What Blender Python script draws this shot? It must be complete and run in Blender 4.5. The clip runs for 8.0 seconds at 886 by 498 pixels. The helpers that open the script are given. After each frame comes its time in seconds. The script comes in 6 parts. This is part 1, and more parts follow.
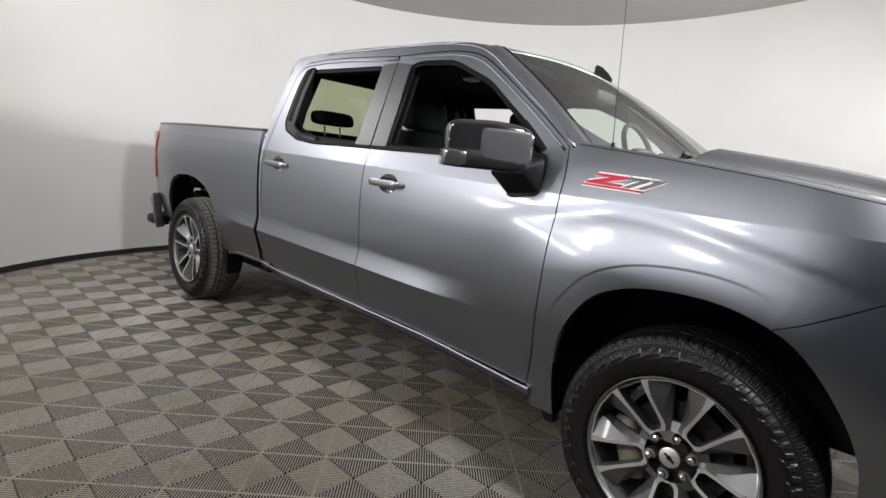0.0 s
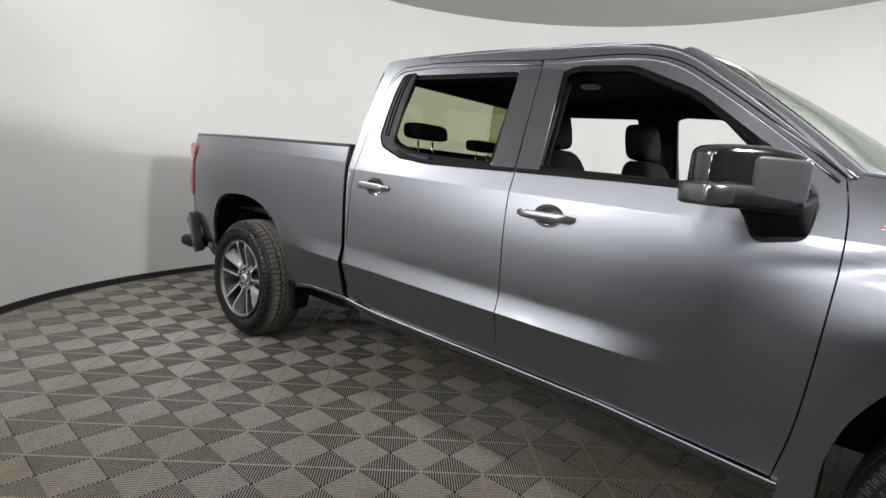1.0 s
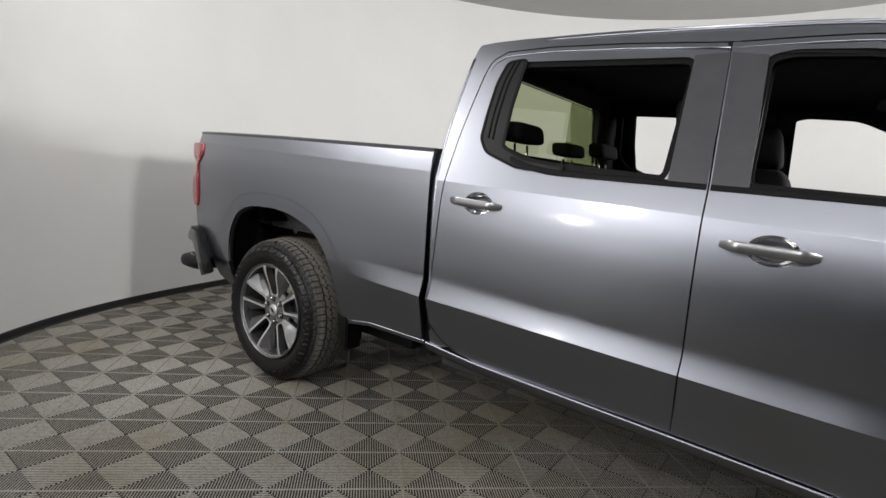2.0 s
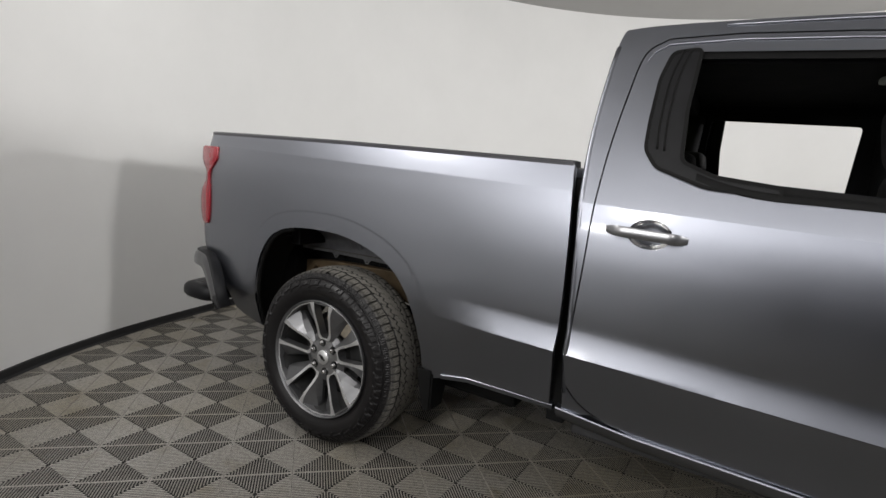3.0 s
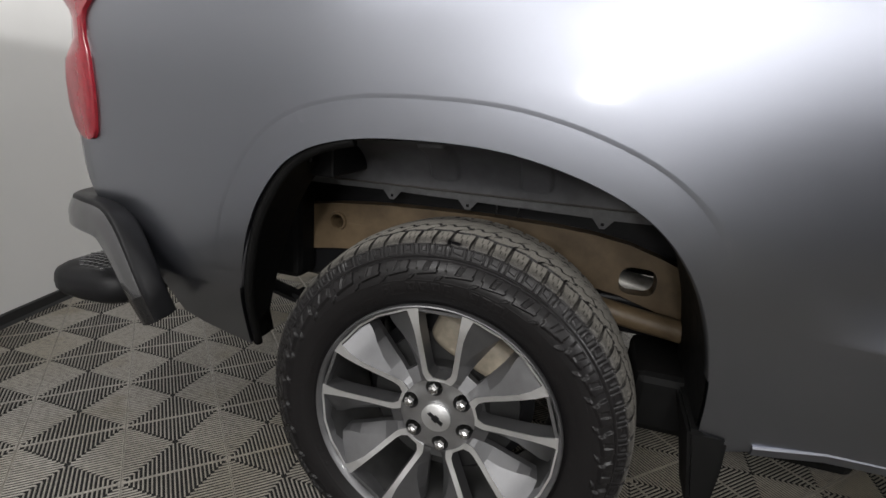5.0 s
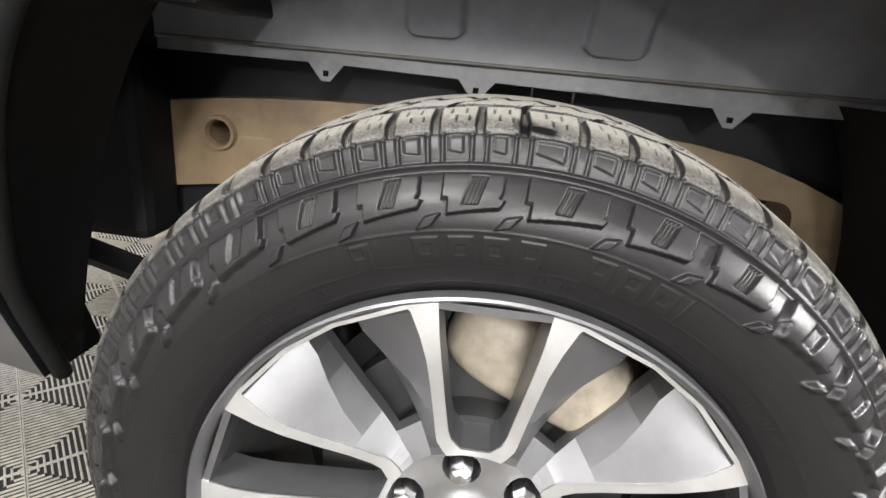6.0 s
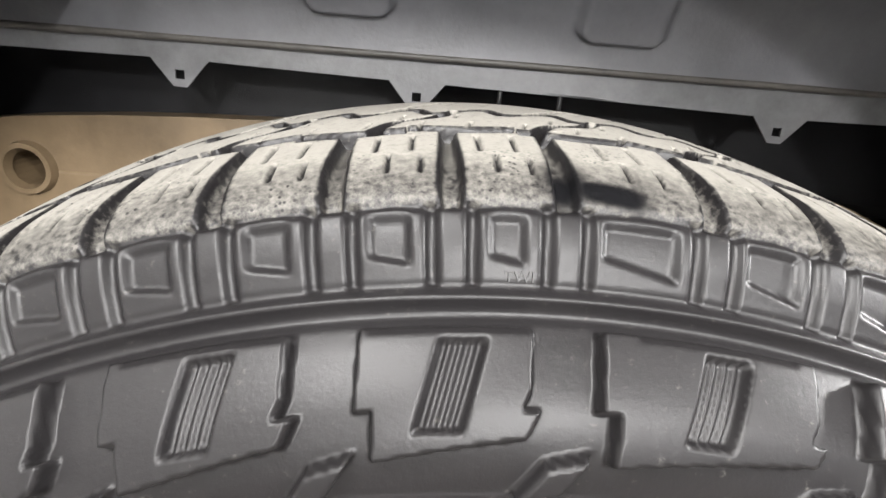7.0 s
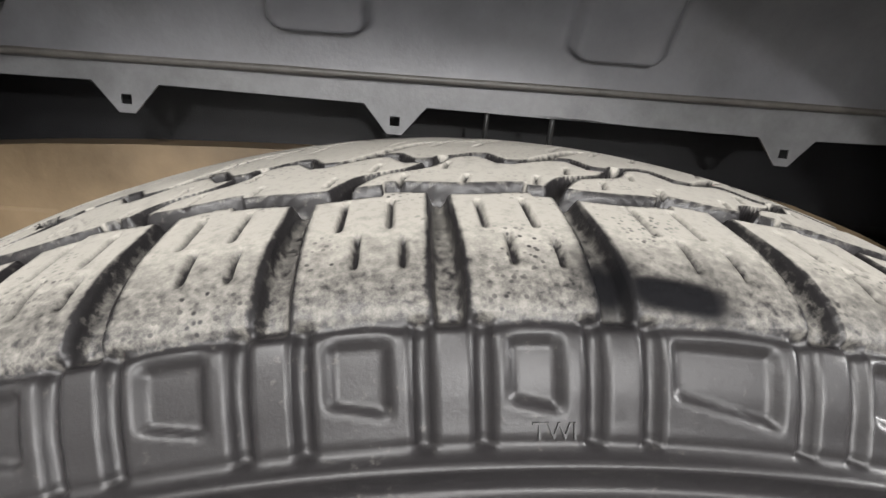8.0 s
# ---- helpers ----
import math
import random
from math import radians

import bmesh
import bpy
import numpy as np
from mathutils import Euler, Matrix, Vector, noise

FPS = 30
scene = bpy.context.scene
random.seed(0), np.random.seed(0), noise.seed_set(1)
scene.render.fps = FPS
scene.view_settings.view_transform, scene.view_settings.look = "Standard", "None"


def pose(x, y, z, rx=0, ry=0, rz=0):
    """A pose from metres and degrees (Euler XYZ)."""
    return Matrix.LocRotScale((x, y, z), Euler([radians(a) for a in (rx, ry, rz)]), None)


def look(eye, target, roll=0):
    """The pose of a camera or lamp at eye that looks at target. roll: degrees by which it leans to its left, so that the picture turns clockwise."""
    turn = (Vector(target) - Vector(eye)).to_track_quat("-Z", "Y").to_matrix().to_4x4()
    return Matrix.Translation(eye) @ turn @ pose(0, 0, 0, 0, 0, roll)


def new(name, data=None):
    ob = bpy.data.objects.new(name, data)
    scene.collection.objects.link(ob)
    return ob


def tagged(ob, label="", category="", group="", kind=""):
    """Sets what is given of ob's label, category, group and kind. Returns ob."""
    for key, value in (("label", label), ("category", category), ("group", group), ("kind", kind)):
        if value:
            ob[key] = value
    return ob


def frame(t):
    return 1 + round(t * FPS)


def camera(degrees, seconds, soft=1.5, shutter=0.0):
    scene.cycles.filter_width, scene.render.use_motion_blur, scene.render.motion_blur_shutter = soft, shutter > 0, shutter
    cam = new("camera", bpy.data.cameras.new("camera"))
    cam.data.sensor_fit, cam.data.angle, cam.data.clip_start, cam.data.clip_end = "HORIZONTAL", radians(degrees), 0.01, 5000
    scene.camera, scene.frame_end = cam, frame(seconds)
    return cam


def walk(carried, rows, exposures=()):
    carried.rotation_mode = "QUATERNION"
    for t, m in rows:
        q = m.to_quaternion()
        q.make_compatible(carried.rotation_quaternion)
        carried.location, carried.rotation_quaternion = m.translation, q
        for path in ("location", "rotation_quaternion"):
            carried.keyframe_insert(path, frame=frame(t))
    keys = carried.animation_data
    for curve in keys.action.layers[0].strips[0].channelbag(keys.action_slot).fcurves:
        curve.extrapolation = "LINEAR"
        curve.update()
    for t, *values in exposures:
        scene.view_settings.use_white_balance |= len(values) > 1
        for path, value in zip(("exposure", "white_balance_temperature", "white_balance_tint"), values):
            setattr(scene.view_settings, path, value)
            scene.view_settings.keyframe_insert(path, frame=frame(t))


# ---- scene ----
cam = camera(81.0, 8.0)
PATH = [
    (0, (4.193, -2.6, 1.245), (2.868, -1.136, 0.923), 5.3),
    (0.5, (3.764, -2.751, 1.247), (2.452, -1.272, 0.946), 5.1),
    (1, (3.313, -2.749, 1.28), (2.037, -1.24, 0.971), 5.0),
    (1.5, (2.842, -2.731, 1.281), (1.596, -1.198, 0.964), 4.6),
    (2, (2.413, -2.706, 1.282), (1.259, -1.102, 0.975), 5.1),
    (2.2, (2.241, -2.68, 1.301), (1.109, -1.06, 0.994), 5.0),
    (3.3, (1.328, -2.577, 1.285), (0.389, -0.837, 0.985), 5.5),
    (3.5, (1.182, -2.511, 1.294), (0.278, -0.754, 0.986), 5.4),
    (4, (0.794, -2.395, 1.253), (0.025, -0.576, 0.937), 5.5),
    (4.5, (0.499, -2.161, 1.178), (-0.127, -0.315, 0.73), 5.3),
    (5, (0.242, -1.87, 1.068), (-0.271, -0.024, 0.495), 4.8),
    (5.2, (0.137, -1.753, 1.024), (-0.322, 0.093, 0.405), 4.9),
    (6.3, (-0.039, -1.223, 0.815), (-0.056, 0.652, 0.121), 6.6),
    (6.5, (-0.047, -1.17, 0.824), (-0.018, 0.708, 0.136), 6.4),
    (7, (-0.043, -1.088, 0.825), (0.056, 0.801, 0.175), 5.7),
    (7.5, (-0.047, -1.057, 0.831), (0.097, 0.836, 0.203), 5.5),
    (8, (-0.045, -1.037, 0.832), (0.124, 0.862, 0.227), 5.2),
]
walk(cam, [(t, look(eye, target, roll)) for t, eye, target, roll in PATH],
     exposures=[(0, 0.19), (2.0, 0.08), (4.0, -0.07), (4.5, 0.02), (5.2, 0.62), (6.3, 2.50), (7.0, 2.58), (7.5, 2.46), (8.0, 2.24)])

# ---- light ----
world = bpy.data.worlds.new("booth_world")
scene.world = world
world.use_nodes = True
world.node_tree.nodes["Background"].inputs[0].default_value = (0.9, 0.95, 1.0, 1)
world.node_tree.nodes["Background"].inputs[1].default_value = 0.02

ROOM_X, ROOM_Y, ROOM_R, ROOM_H = 1.65, 0.55, 3.93, 3.33

# round wall lamps, all unseen: bearing on the wall, height, where they shine, radius, watts
LAMPS = [
    (-28, 2.55, (0.2, -1.4, 0.4), 0.19, 78),
    (259, 2.30, (1.2, -0.2, 1.8), 0.20, 22),
    # 229 and 263 are added to brighten the truck's near side
    (229, 2.95, (-0.1, -1.1, 2.1), 0.46, 29),
    (263, 2.98, (0.9, -1.1, 2.1), 0.40, 26),
    (255, 1.60, (1.4, -0.2, 1.1), 0.09, 13),
    (284, 3.02, (3.2, -0.4, 2.0), 0.24, 32),
    (40, 2.60, (1.2, 0.4, 1.0), 0.19, 98),
    (15, 2.60, (0.0, 1.5, 1.0), 0.19, 59),
]

# ---- materials ----
def mat(name, color, rough=0.5, metal=0.0, coat=0.0, bump=0.0, bump_scale=200.0, vary=0.0, vary_scale=6.0, spec=0.5, coat_rough=0.03):
    m = bpy.data.materials.new(name)
    m.use_nodes = True
    nt = m.node_tree
    b = nt.nodes["Principled BSDF"]
    b.inputs["Base Color"].default_value = (*color, 1)
    b.inputs["Roughness"].default_value = rough
    b.inputs["Metallic"].default_value = metal
    b.inputs["Coat Weight"].default_value = coat
    b.inputs["Coat Roughness"].default_value = coat_rough
    b.inputs["Specular IOR Level"].default_value = spec
    tc = nt.nodes.new("ShaderNodeTexCoord")
    if vary > 0:
        n = nt.nodes.new("ShaderNodeTexNoise")
        n.inputs["Scale"].default_value = vary_scale
        n.inputs["Detail"].default_value = 6
        n.inputs["Roughness"].default_value = 0.65
        nt.links.new(tc.outputs["Object"], n.inputs["Vector"])
        r = nt.nodes.new("ShaderNodeMapRange")
        r.inputs["From Min"].default_value, r.inputs["From Max"].default_value = 0.3, 0.7
        r.inputs["To Min"].default_value, r.inputs["To Max"].default_value = 1 - vary, 1 + vary
        nt.links.new(n.outputs["Fac"], r.inputs["Value"])
        mx = nt.nodes.new("ShaderNodeVectorMath")
        mx.operation = "SCALE"
        mx.inputs[0].default_value = color
        nt.links.new(r.outputs["Result"], mx.inputs["Scale"])
        nt.links.new(mx.outputs["Vector"], b.inputs["Base Color"])
        rr = nt.nodes.new("ShaderNodeMapRange")
        rr.inputs["From Min"].default_value, rr.inputs["From Max"].default_value = 0.3, 0.7
        rr.inputs["To Min"].default_value, rr.inputs["To Max"].default_value = rough * (1 - 0.6 * vary), min(1, rough * (1 + 0.6 * vary))
        nt.links.new(n.outputs["Fac"], rr.inputs["Value"])
        nt.links.new(rr.outputs["Result"], b.inputs["Roughness"])
    if bump > 0:
        n2 = nt.nodes.new("ShaderNodeTexNoise")
        n2.inputs["Scale"].default_value = bump_scale
        n2.inputs["Detail"].default_value = 4
        nt.links.new(tc.outputs["Object"], n2.inputs["Vector"])
        bp = nt.nodes.new("ShaderNodeBump")
        bp.inputs["Strength"].default_value = bump
        bp.inputs["Distance"].default_value = 0.002
        nt.links.new(n2.outputs["Fac"], bp.inputs["Height"])
        nt.links.new(bp.outputs["Normal"], b.inputs["Normal"])
    return m


def emit(name, color, strength):
    m = bpy.data.materials.new(name)
    m.use_nodes = True
    b = m.node_tree.nodes["Principled BSDF"]
    b.inputs["Base Color"].default_value = (0.8, 0.8, 0.8, 1)
    b.inputs["Emission Color"].default_value = (*color, 1)
    b.inputs["Emission Strength"].default_value = strength
    return m


def glass(name, color, gloss=0.5, least=0.04):
    """Thin sheet glass: tinted see-through with a clear mirror gloss."""
    m = bpy.data.materials.new(name)
    m.use_nodes = True
    nt = m.node_tree
    nt.nodes.remove(nt.nodes["Principled BSDF"])
    tr = nt.nodes.new("ShaderNodeBsdfTransparent")
    tr.inputs["Color"].default_value = (*color, 1)
    gl = nt.nodes.new("ShaderNodeBsdfGlossy")
    gl.inputs["Roughness"].default_value = 0.02
    lw = nt.nodes.new("ShaderNodeLayerWeight")
    lw.inputs["Blend"].default_value = 0.5
    pw = nt.nodes.new("ShaderNodeMath")
    pw.operation = "POWER"
    pw.inputs[1].default_value = 5.0
    nt.links.new(lw.outputs["Facing"], pw.inputs[0])
    fr = nt.nodes.new("ShaderNodeMath")
    fr.operation = "MULTIPLY_ADD"
    fr.inputs[1].default_value, fr.inputs[2].default_value = gloss, least
    nt.links.new(pw.outputs[0], fr.inputs[0])
    mx = nt.nodes.new("ShaderNodeMixShader")
    nt.links.new(fr.outputs[0], mx.inputs[0])
    nt.links.new(tr.outputs[0], mx.inputs[1])
    nt.links.new(gl.outputs[0], mx.inputs[2])
    nt.links.new(mx.outputs[0], nt.nodes["Material Output"].inputs["Surface"])
    return m


def flake_paint():
    """Metallic paint: a soft flake layer under a thin clear coat."""
    m = bpy.data.materials.new("grey_metallic_paint")
    m.use_nodes = True
    nt = m.node_tree
    nt.nodes.remove(nt.nodes["Principled BSDF"])
    tc = nt.nodes.new("ShaderNodeTexCoord")
    fine = nt.nodes.new("ShaderNodeTexNoise")
    fine.inputs["Scale"].default_value = 900
    fine.inputs["Detail"].default_value = 2
    big = nt.nodes.new("ShaderNodeTexNoise")
    big.inputs["Scale"].default_value = 5
    big.inputs["Detail"].default_value = 5
    for n in (fine, big):
        nt.links.new(tc.outputs["Object"], n.inputs["Vector"])
    bp = nt.nodes.new("ShaderNodeBump")
    bp.inputs["Strength"].default_value = 0.06
    bp.inputs["Distance"].default_value = 0.0006
    nt.links.new(fine.outputs["Fac"], bp.inputs["Height"])
    r = nt.nodes.new("ShaderNodeMapRange")
    r.inputs["To Min"].default_value, r.inputs["To Max"].default_value = 0.385, 0.43
    nt.links.new(big.outputs["Fac"], r.inputs["Value"])
    flake = nt.nodes.new("ShaderNodeBsdfAnisotropic")
    flake.distribution = "BECKMANN"
    flake.inputs["Color"].default_value = (0.252, 0.262, 0.298, 1)
    nt.links.new(r.outputs["Result"], flake.inputs["Roughness"])
    nt.links.new(bp.outputs["Normal"], flake.inputs["Normal"])
    base = nt.nodes.new("ShaderNodeBsdfDiffuse")
    base.inputs["Color"].default_value = (0.08, 0.085, 0.10, 1)
    under = nt.nodes.new("ShaderNodeMixShader")
    under.inputs[0].default_value = 0.04
    nt.links.new(flake.outputs[0], under.inputs[1])
    nt.links.new(base.outputs[0], under.inputs[2])
    coat = nt.nodes.new("ShaderNodeBsdfAnisotropic")
    coat.distribution = "GGX"
    coat.inputs["Color"].default_value = (1, 1, 1, 1)
    coat.inputs["Roughness"].default_value = 0.12
    fr = nt.nodes.new("ShaderNodeFresnel")
    fr.inputs["IOR"].default_value = 1.42
    top = nt.nodes.new("ShaderNodeMixShader")
    nt.links.new(fr.outputs[0], top.inputs[0])
    nt.links.new(under.outputs[0], top.inputs[1])
    nt.links.new(coat.outputs[0], top.inputs[2])
    nt.links.new(top.outputs[0], nt.nodes["Material Output"].inputs["Surface"])
    return m


def rubber():
    """Tyre rubber: dark compound, with dry dust on the tread tops (mesh attribute 'dust') and a damp stain ('wet')."""
    m = mat("tyre_rubber", (0.04, 0.04, 0.04), rough=0.55, spec=0.2)
    nt = m.node_tree
    b = nt.nodes["Principled BSDF"]
    tc = nt.nodes.new("ShaderNodeTexCoord")
    dust = nt.nodes.new("ShaderNodeAttribute")
    dust.attribute_name = "dust"
    wet = nt.nodes.new("ShaderNodeAttribute")
    wet.attribute_name = "wet"
    fine = nt.nodes.new("ShaderNodeTexNoise")
    fine.inputs["Scale"].default_value = 420
    fine.inputs["Detail"].default_value = 8
    fine.inputs["Roughness"].default_value = 0.7
    nt.links.new(tc.outputs["Object"], fine.inputs["Vector"])
    big = nt.nodes.new("ShaderNodeTexNoise")
    big.inputs["Scale"].default_value = 55
    big.inputs["Detail"].default_value = 6
    nt.links.new(tc.outputs["Object"], big.inputs["Vector"])
    # how far the dust covers: the attribute, broken up by grain
    add = nt.nodes.new("ShaderNodeMath")
    add.operation = "MULTIPLY_ADD"
    nt.links.new(fine.outputs["Fac"], add.inputs[0])
    add.inputs[1].default_value = 1.9
    add.inputs[2].default_value = -0.95
    mad = nt.nodes.new("ShaderNodeMath")
    mad.operation = "MULTIPLY_ADD"
    nt.links.new(big.outputs["Fac"], mad.inputs[0])
    mad.inputs[1].default_value = 0.5
    mad.inputs[2].default_value = -0.25
    s1 = nt.nodes.new("ShaderNodeMath")
    nt.links.new(add.outputs[0], s1.inputs[0])
    nt.links.new(mad.outputs[0], s1.inputs[1])
    cl = nt.nodes.new("ShaderNodeClamp")
    sub = nt.nodes.new("ShaderNodeMath")
    sub.operation = "ADD"
    sm = nt.nodes.new("ShaderNodeMath")
    sm.operation = "MULTIPLY_ADD"
    sm.inputs[1].default_value, sm.inputs[2].default_value = 1.25, -0.22
    nt.links.new(dust.outputs["Fac"], sm.inputs[0])
    damp = nt.nodes.new("ShaderNodeMath")
    damp.operation = "MULTIPLY"
    nt.links.new(s1.outputs[0], damp.inputs[0])
    damp.inputs[1].default_value = 0.9
    nt.links.new(sm.outputs[0], sub.inputs[0])
    nt.links.new(damp.outputs[0], sub.inputs[1])
    nt.links.new(sub.outputs[0], cl.inputs["Value"])
    # pits and chips that stay black
    vor = nt.nodes.new("ShaderNodeTexVoronoi")
    vor.inputs["Scale"].default_value = 520
    nt.links.new(tc.outputs["Object"], vor.inputs["Vector"])
    pit = nt.nodes.new("ShaderNodeMapRange")
    pit.inputs["From Min"].default_value, pit.inputs["From Max"].default_value = 0.16, 0.34
    nt.links.new(vor.outputs["Distance"], pit.inputs["Value"])
    few = nt.nodes.new("ShaderNodeMapRange")
    few.inputs["From Min"].default_value, few.inputs["From Max"].default_value = 0.50, 0.62
    few.inputs["To Min"].default_value, few.inputs["To Max"].default_value = 1.0, 0.0
    nt.links.new(big.outputs["Fac"], few.inputs["Value"])
    keep = nt.nodes.new("ShaderNodeMath")
    keep.operation = "MAXIMUM"
    nt.links.new(pit.outputs["Result"], keep.inputs[0])
    nt.links.new(few.outputs["Result"], keep.inputs[1])
    worn = nt.nodes.new("ShaderNodeMath")
    worn.operation = "MULTIPLY"
    nt.links.new(cl.outputs[0], worn.inputs[0])
    nt.links.new(keep.outputs[0], worn.inputs[1])
    gate = nt.nodes.new("ShaderNodeMath")
    gate.operation = "MULTIPLY"
    nt.links.new(worn.outputs[0], gate.inputs[0])
    inv = nt.nodes.new("ShaderNodeMath")
    inv.operation = "SUBTRACT"
    inv.inputs[0].default_value = 1.0
    nt.links.new(wet.outputs["Fac"], inv.inputs[1])
    nt.links.new(inv.outputs[0], gate.inputs[1])
    mix = nt.nodes.new("ShaderNodeMix")
    mix.data_type = "RGBA"
    mix.inputs["A"].default_value = (0.0095, 0.0088, 0.0092, 1)
    mix.inputs["B"].default_value = (0.190, 0.180, 0.160, 1)
    nt.links.new(gate.outputs[0], mix.inputs["Factor"])
    dark = nt.nodes.new("ShaderNodeMix")
    dark.data_type = "RGBA"
    dark.inputs["B"].default_value = (0.005, 0.005, 0.0055, 1)
    nt.links.new(mix.outputs["Result"], dark.inputs["A"])
    nt.links.new(wet.outputs["Fac"], dark.inputs["Factor"])
    nt.links.new(dark.outputs["Result"], b.inputs["Base Color"])
    rg = nt.nodes.new("ShaderNodeMapRange")
    rg.inputs["To Min"].default_value, rg.inputs["To Max"].default_value = 0.37, 0.95
    nt.links.new(gate.outputs[0], rg.inputs["Value"])
    nt.links.new(rg.outputs["Result"], b.inputs["Roughness"])
    bp = nt.nodes.new("ShaderNodeBump")
    sp = nt.nodes.new("ShaderNodeMath")
    sp.operation = "MULTIPLY"
    sp.inputs[1].default_value = 0.25
    nt.links.new(inv.outputs[0], sp.inputs[0])
    nt.links.new(sp.outputs[0], b.inputs["Specular IOR Level"])
    bp.inputs["Strength"].default_value = 0.22
    bp.inputs["Distance"].default_value = 0.0006
    nt.links.new(fine.outputs["Fac"], bp.inputs["Height"])
    nt.links.new(bp.outputs["Normal"], b.inputs["Normal"])
    return m


def tile_plastic():
    """Taupe-grey moulded tile with yellowish dried stains and scuffed tops."""
    m = mat("grey_plastic_tile", (0.30, 0.285, 0.255), rough=0.40, bump=0.08, bump_scale=300)
    nt = m.node_tree
    b = nt.nodes["Principled BSDF"]
    geo = nt.nodes.new("ShaderNodeNewGeometry")

    def noise(scale, detail, lo, hi):
        n = nt.nodes.new("ShaderNodeTexNoise")
        n.inputs["Scale"].default_value, n.inputs["Detail"].default_value = scale, detail
        nt.links.new(geo.outputs["Position"], n.inputs["Vector"])
        r = nt.nodes.new("ShaderNodeMapRange")
        r.inputs["From Min"].default_value, r.inputs["From Max"].default_value = lo, hi
        nt.links.new(n.outputs["Fac"], r.inputs["Value"])
        return r.outputs["Result"]

    def mixed(a, colour, fac):
        x = nt.nodes.new("ShaderNodeMix")
        x.data_type = "RGBA"
        if isinstance(a, tuple):
            x.inputs["A"].default_value = (*a, 1)
        else:
            nt.links.new(a, x.inputs["A"])
        x.inputs["B"].default_value = (*colour, 1)
        nt.links.new(fac, x.inputs["Factor"])
        return x.outputs["Result"]
    c = mixed((0.295, 0.278, 0.252), (0.245, 0.218, 0.165), noise(1.1, 3, 0.42, 0.66))
    c = mixed(c, (0.16, 0.13, 0.08), noise(4.5, 6, 0.60, 0.82))
    c = mixed(c, (0.17, 0.158, 0.138), noise(60, 5, 0.45, 0.75))
    nt.links.new(c, b.inputs["Base Color"])
    rr = nt.nodes.new("ShaderNodeMapRange")
    rr.inputs["To Min"].default_value, rr.inputs["To Max"].default_value = 0.27, 0.42
    nt.links.new(noise(14, 4, 0.3, 0.7), rr.inputs["Value"])
    nt.links.new(rr.outputs["Result"], b.inputs["Roughness"])
    return m


PAINT = flake_paint()
RUBBER = rubber()
WALL = mat("white_booth_wall", (0.775, 0.772, 0.760), rough=0.65, vary=0.025, vary_scale=1.2, bump=0.05, bump_scale=60)
CEIL = mat("grey_booth_ceiling", (0.46, 0.455, 0.445), rough=0.8, vary=0.04, vary_scale=1.5)
UNSEEN_CURTAIN = mat("dark_unseen_curtain", (0.085, 0.087, 0.098), rough=0.9, vary=0.15, vary_scale=3, bump=0.2, bump_scale=40)
BASE = mat("black_cove_base", (0.015, 0.015, 0.016), rough=0.5, vary=0.2, vary_scale=8)
TILE = tile_plastic()
SLAB = mat("dark_subfloor", (0.008, 0.008, 0.008), rough=0.9, vary=0.2)
BLACK = mat("black_moulded_plastic", (0.008, 0.008, 0.009), rough=0.45, spec=0.22, vary=0.2, vary_scale=20, bump=0.15, bump_scale=700)
GLOSS = mat("gloss_black_trim", (0.012, 0.012, 0.013), rough=0.12, coat=0.6, vary=0.1)
TRIM = mat("dark_pillar_trim", (0.052, 0.052, 0.058), rough=0.34, spec=0.4, coat=0.0, vary=0.1, vary_scale=12)
SEAL = mat("black_rubber_seal", (0.006, 0.006, 0.006), rough=0.6, spec=0.12, vary=0.15, vary_scale=30)
LINER = mat("dark_wheelhouse_metal", (0.108, 0.108, 0.116), rough=0.4, vary=0.22, vary_scale=14, bump=0.12, bump_scale=260)
FLANGE = mat("grey_flange_metal", (0.115, 0.115, 0.118), rough=0.5, metal=0.2, vary=0.25, vary_scale=40, bump=0.1, bump_scale=300)
WAX = mat("tan_wax_coated_frame", (0.135, 0.095, 0.054), rough=0.5, vary=0.35, vary_scale=9, bump=0.2, bump_scale=90)
ALU = mat("machined_aluminium", (0.80, 0.80, 0.805), rough=0.48, metal=1.0, vary=0.06, vary_scale=30)
WGREY = mat("grey_wheel_enamel", (0.18, 0.18, 0.185), rough=0.47, metal=0.85, coat=0.2, vary=0.12, vary_scale=16)
HUBG = mat("light_grey_hub_enamel", (0.33, 0.33, 0.335), rough=0.36, metal=0.9, vary=0.1, vary_scale=20)
SEALER = mat("brown_seam_sealer", (0.070, 0.064, 0.058), rough=0.5, vary=0.3, vary_scale=60)
BUMPER = mat("satin_grey_bumper", (0.19, 0.19, 0.195), rough=0.16, metal=0.85, vary=0.08, vary_scale=20)
LUG = mat("plated_lug_nut", (0.55, 0.545, 0.54), rough=0.24, metal=1.0, vary=0.1, vary_scale=40)
BARREL = mat("dark_wheel_barrel", (0.05, 0.05, 0.05), rough=0.5, metal=0.6, vary=0.2, vary_scale=20)
STEEL = mat("dull_steel", (0.30, 0.29, 0.27), rough=0.45, metal=0.8, vary=0.3, vary_scale=25, bump=0.1)
CAST = mat("dusty_cast_iron", (0.23, 0.20, 0.155), rough=0.6, vary=0.3, vary_scale=30, bump=0.2, bump_scale=200)
CHROME = mat("bright_chrome", (0.72, 0.72, 0.73), rough=0.1, metal=1.0, vary=0.05)
HANDLE = mat("satin_silver_handle", (0.27, 0.27, 0.28), rough=0.30, metal=0.9, vary=0.08)
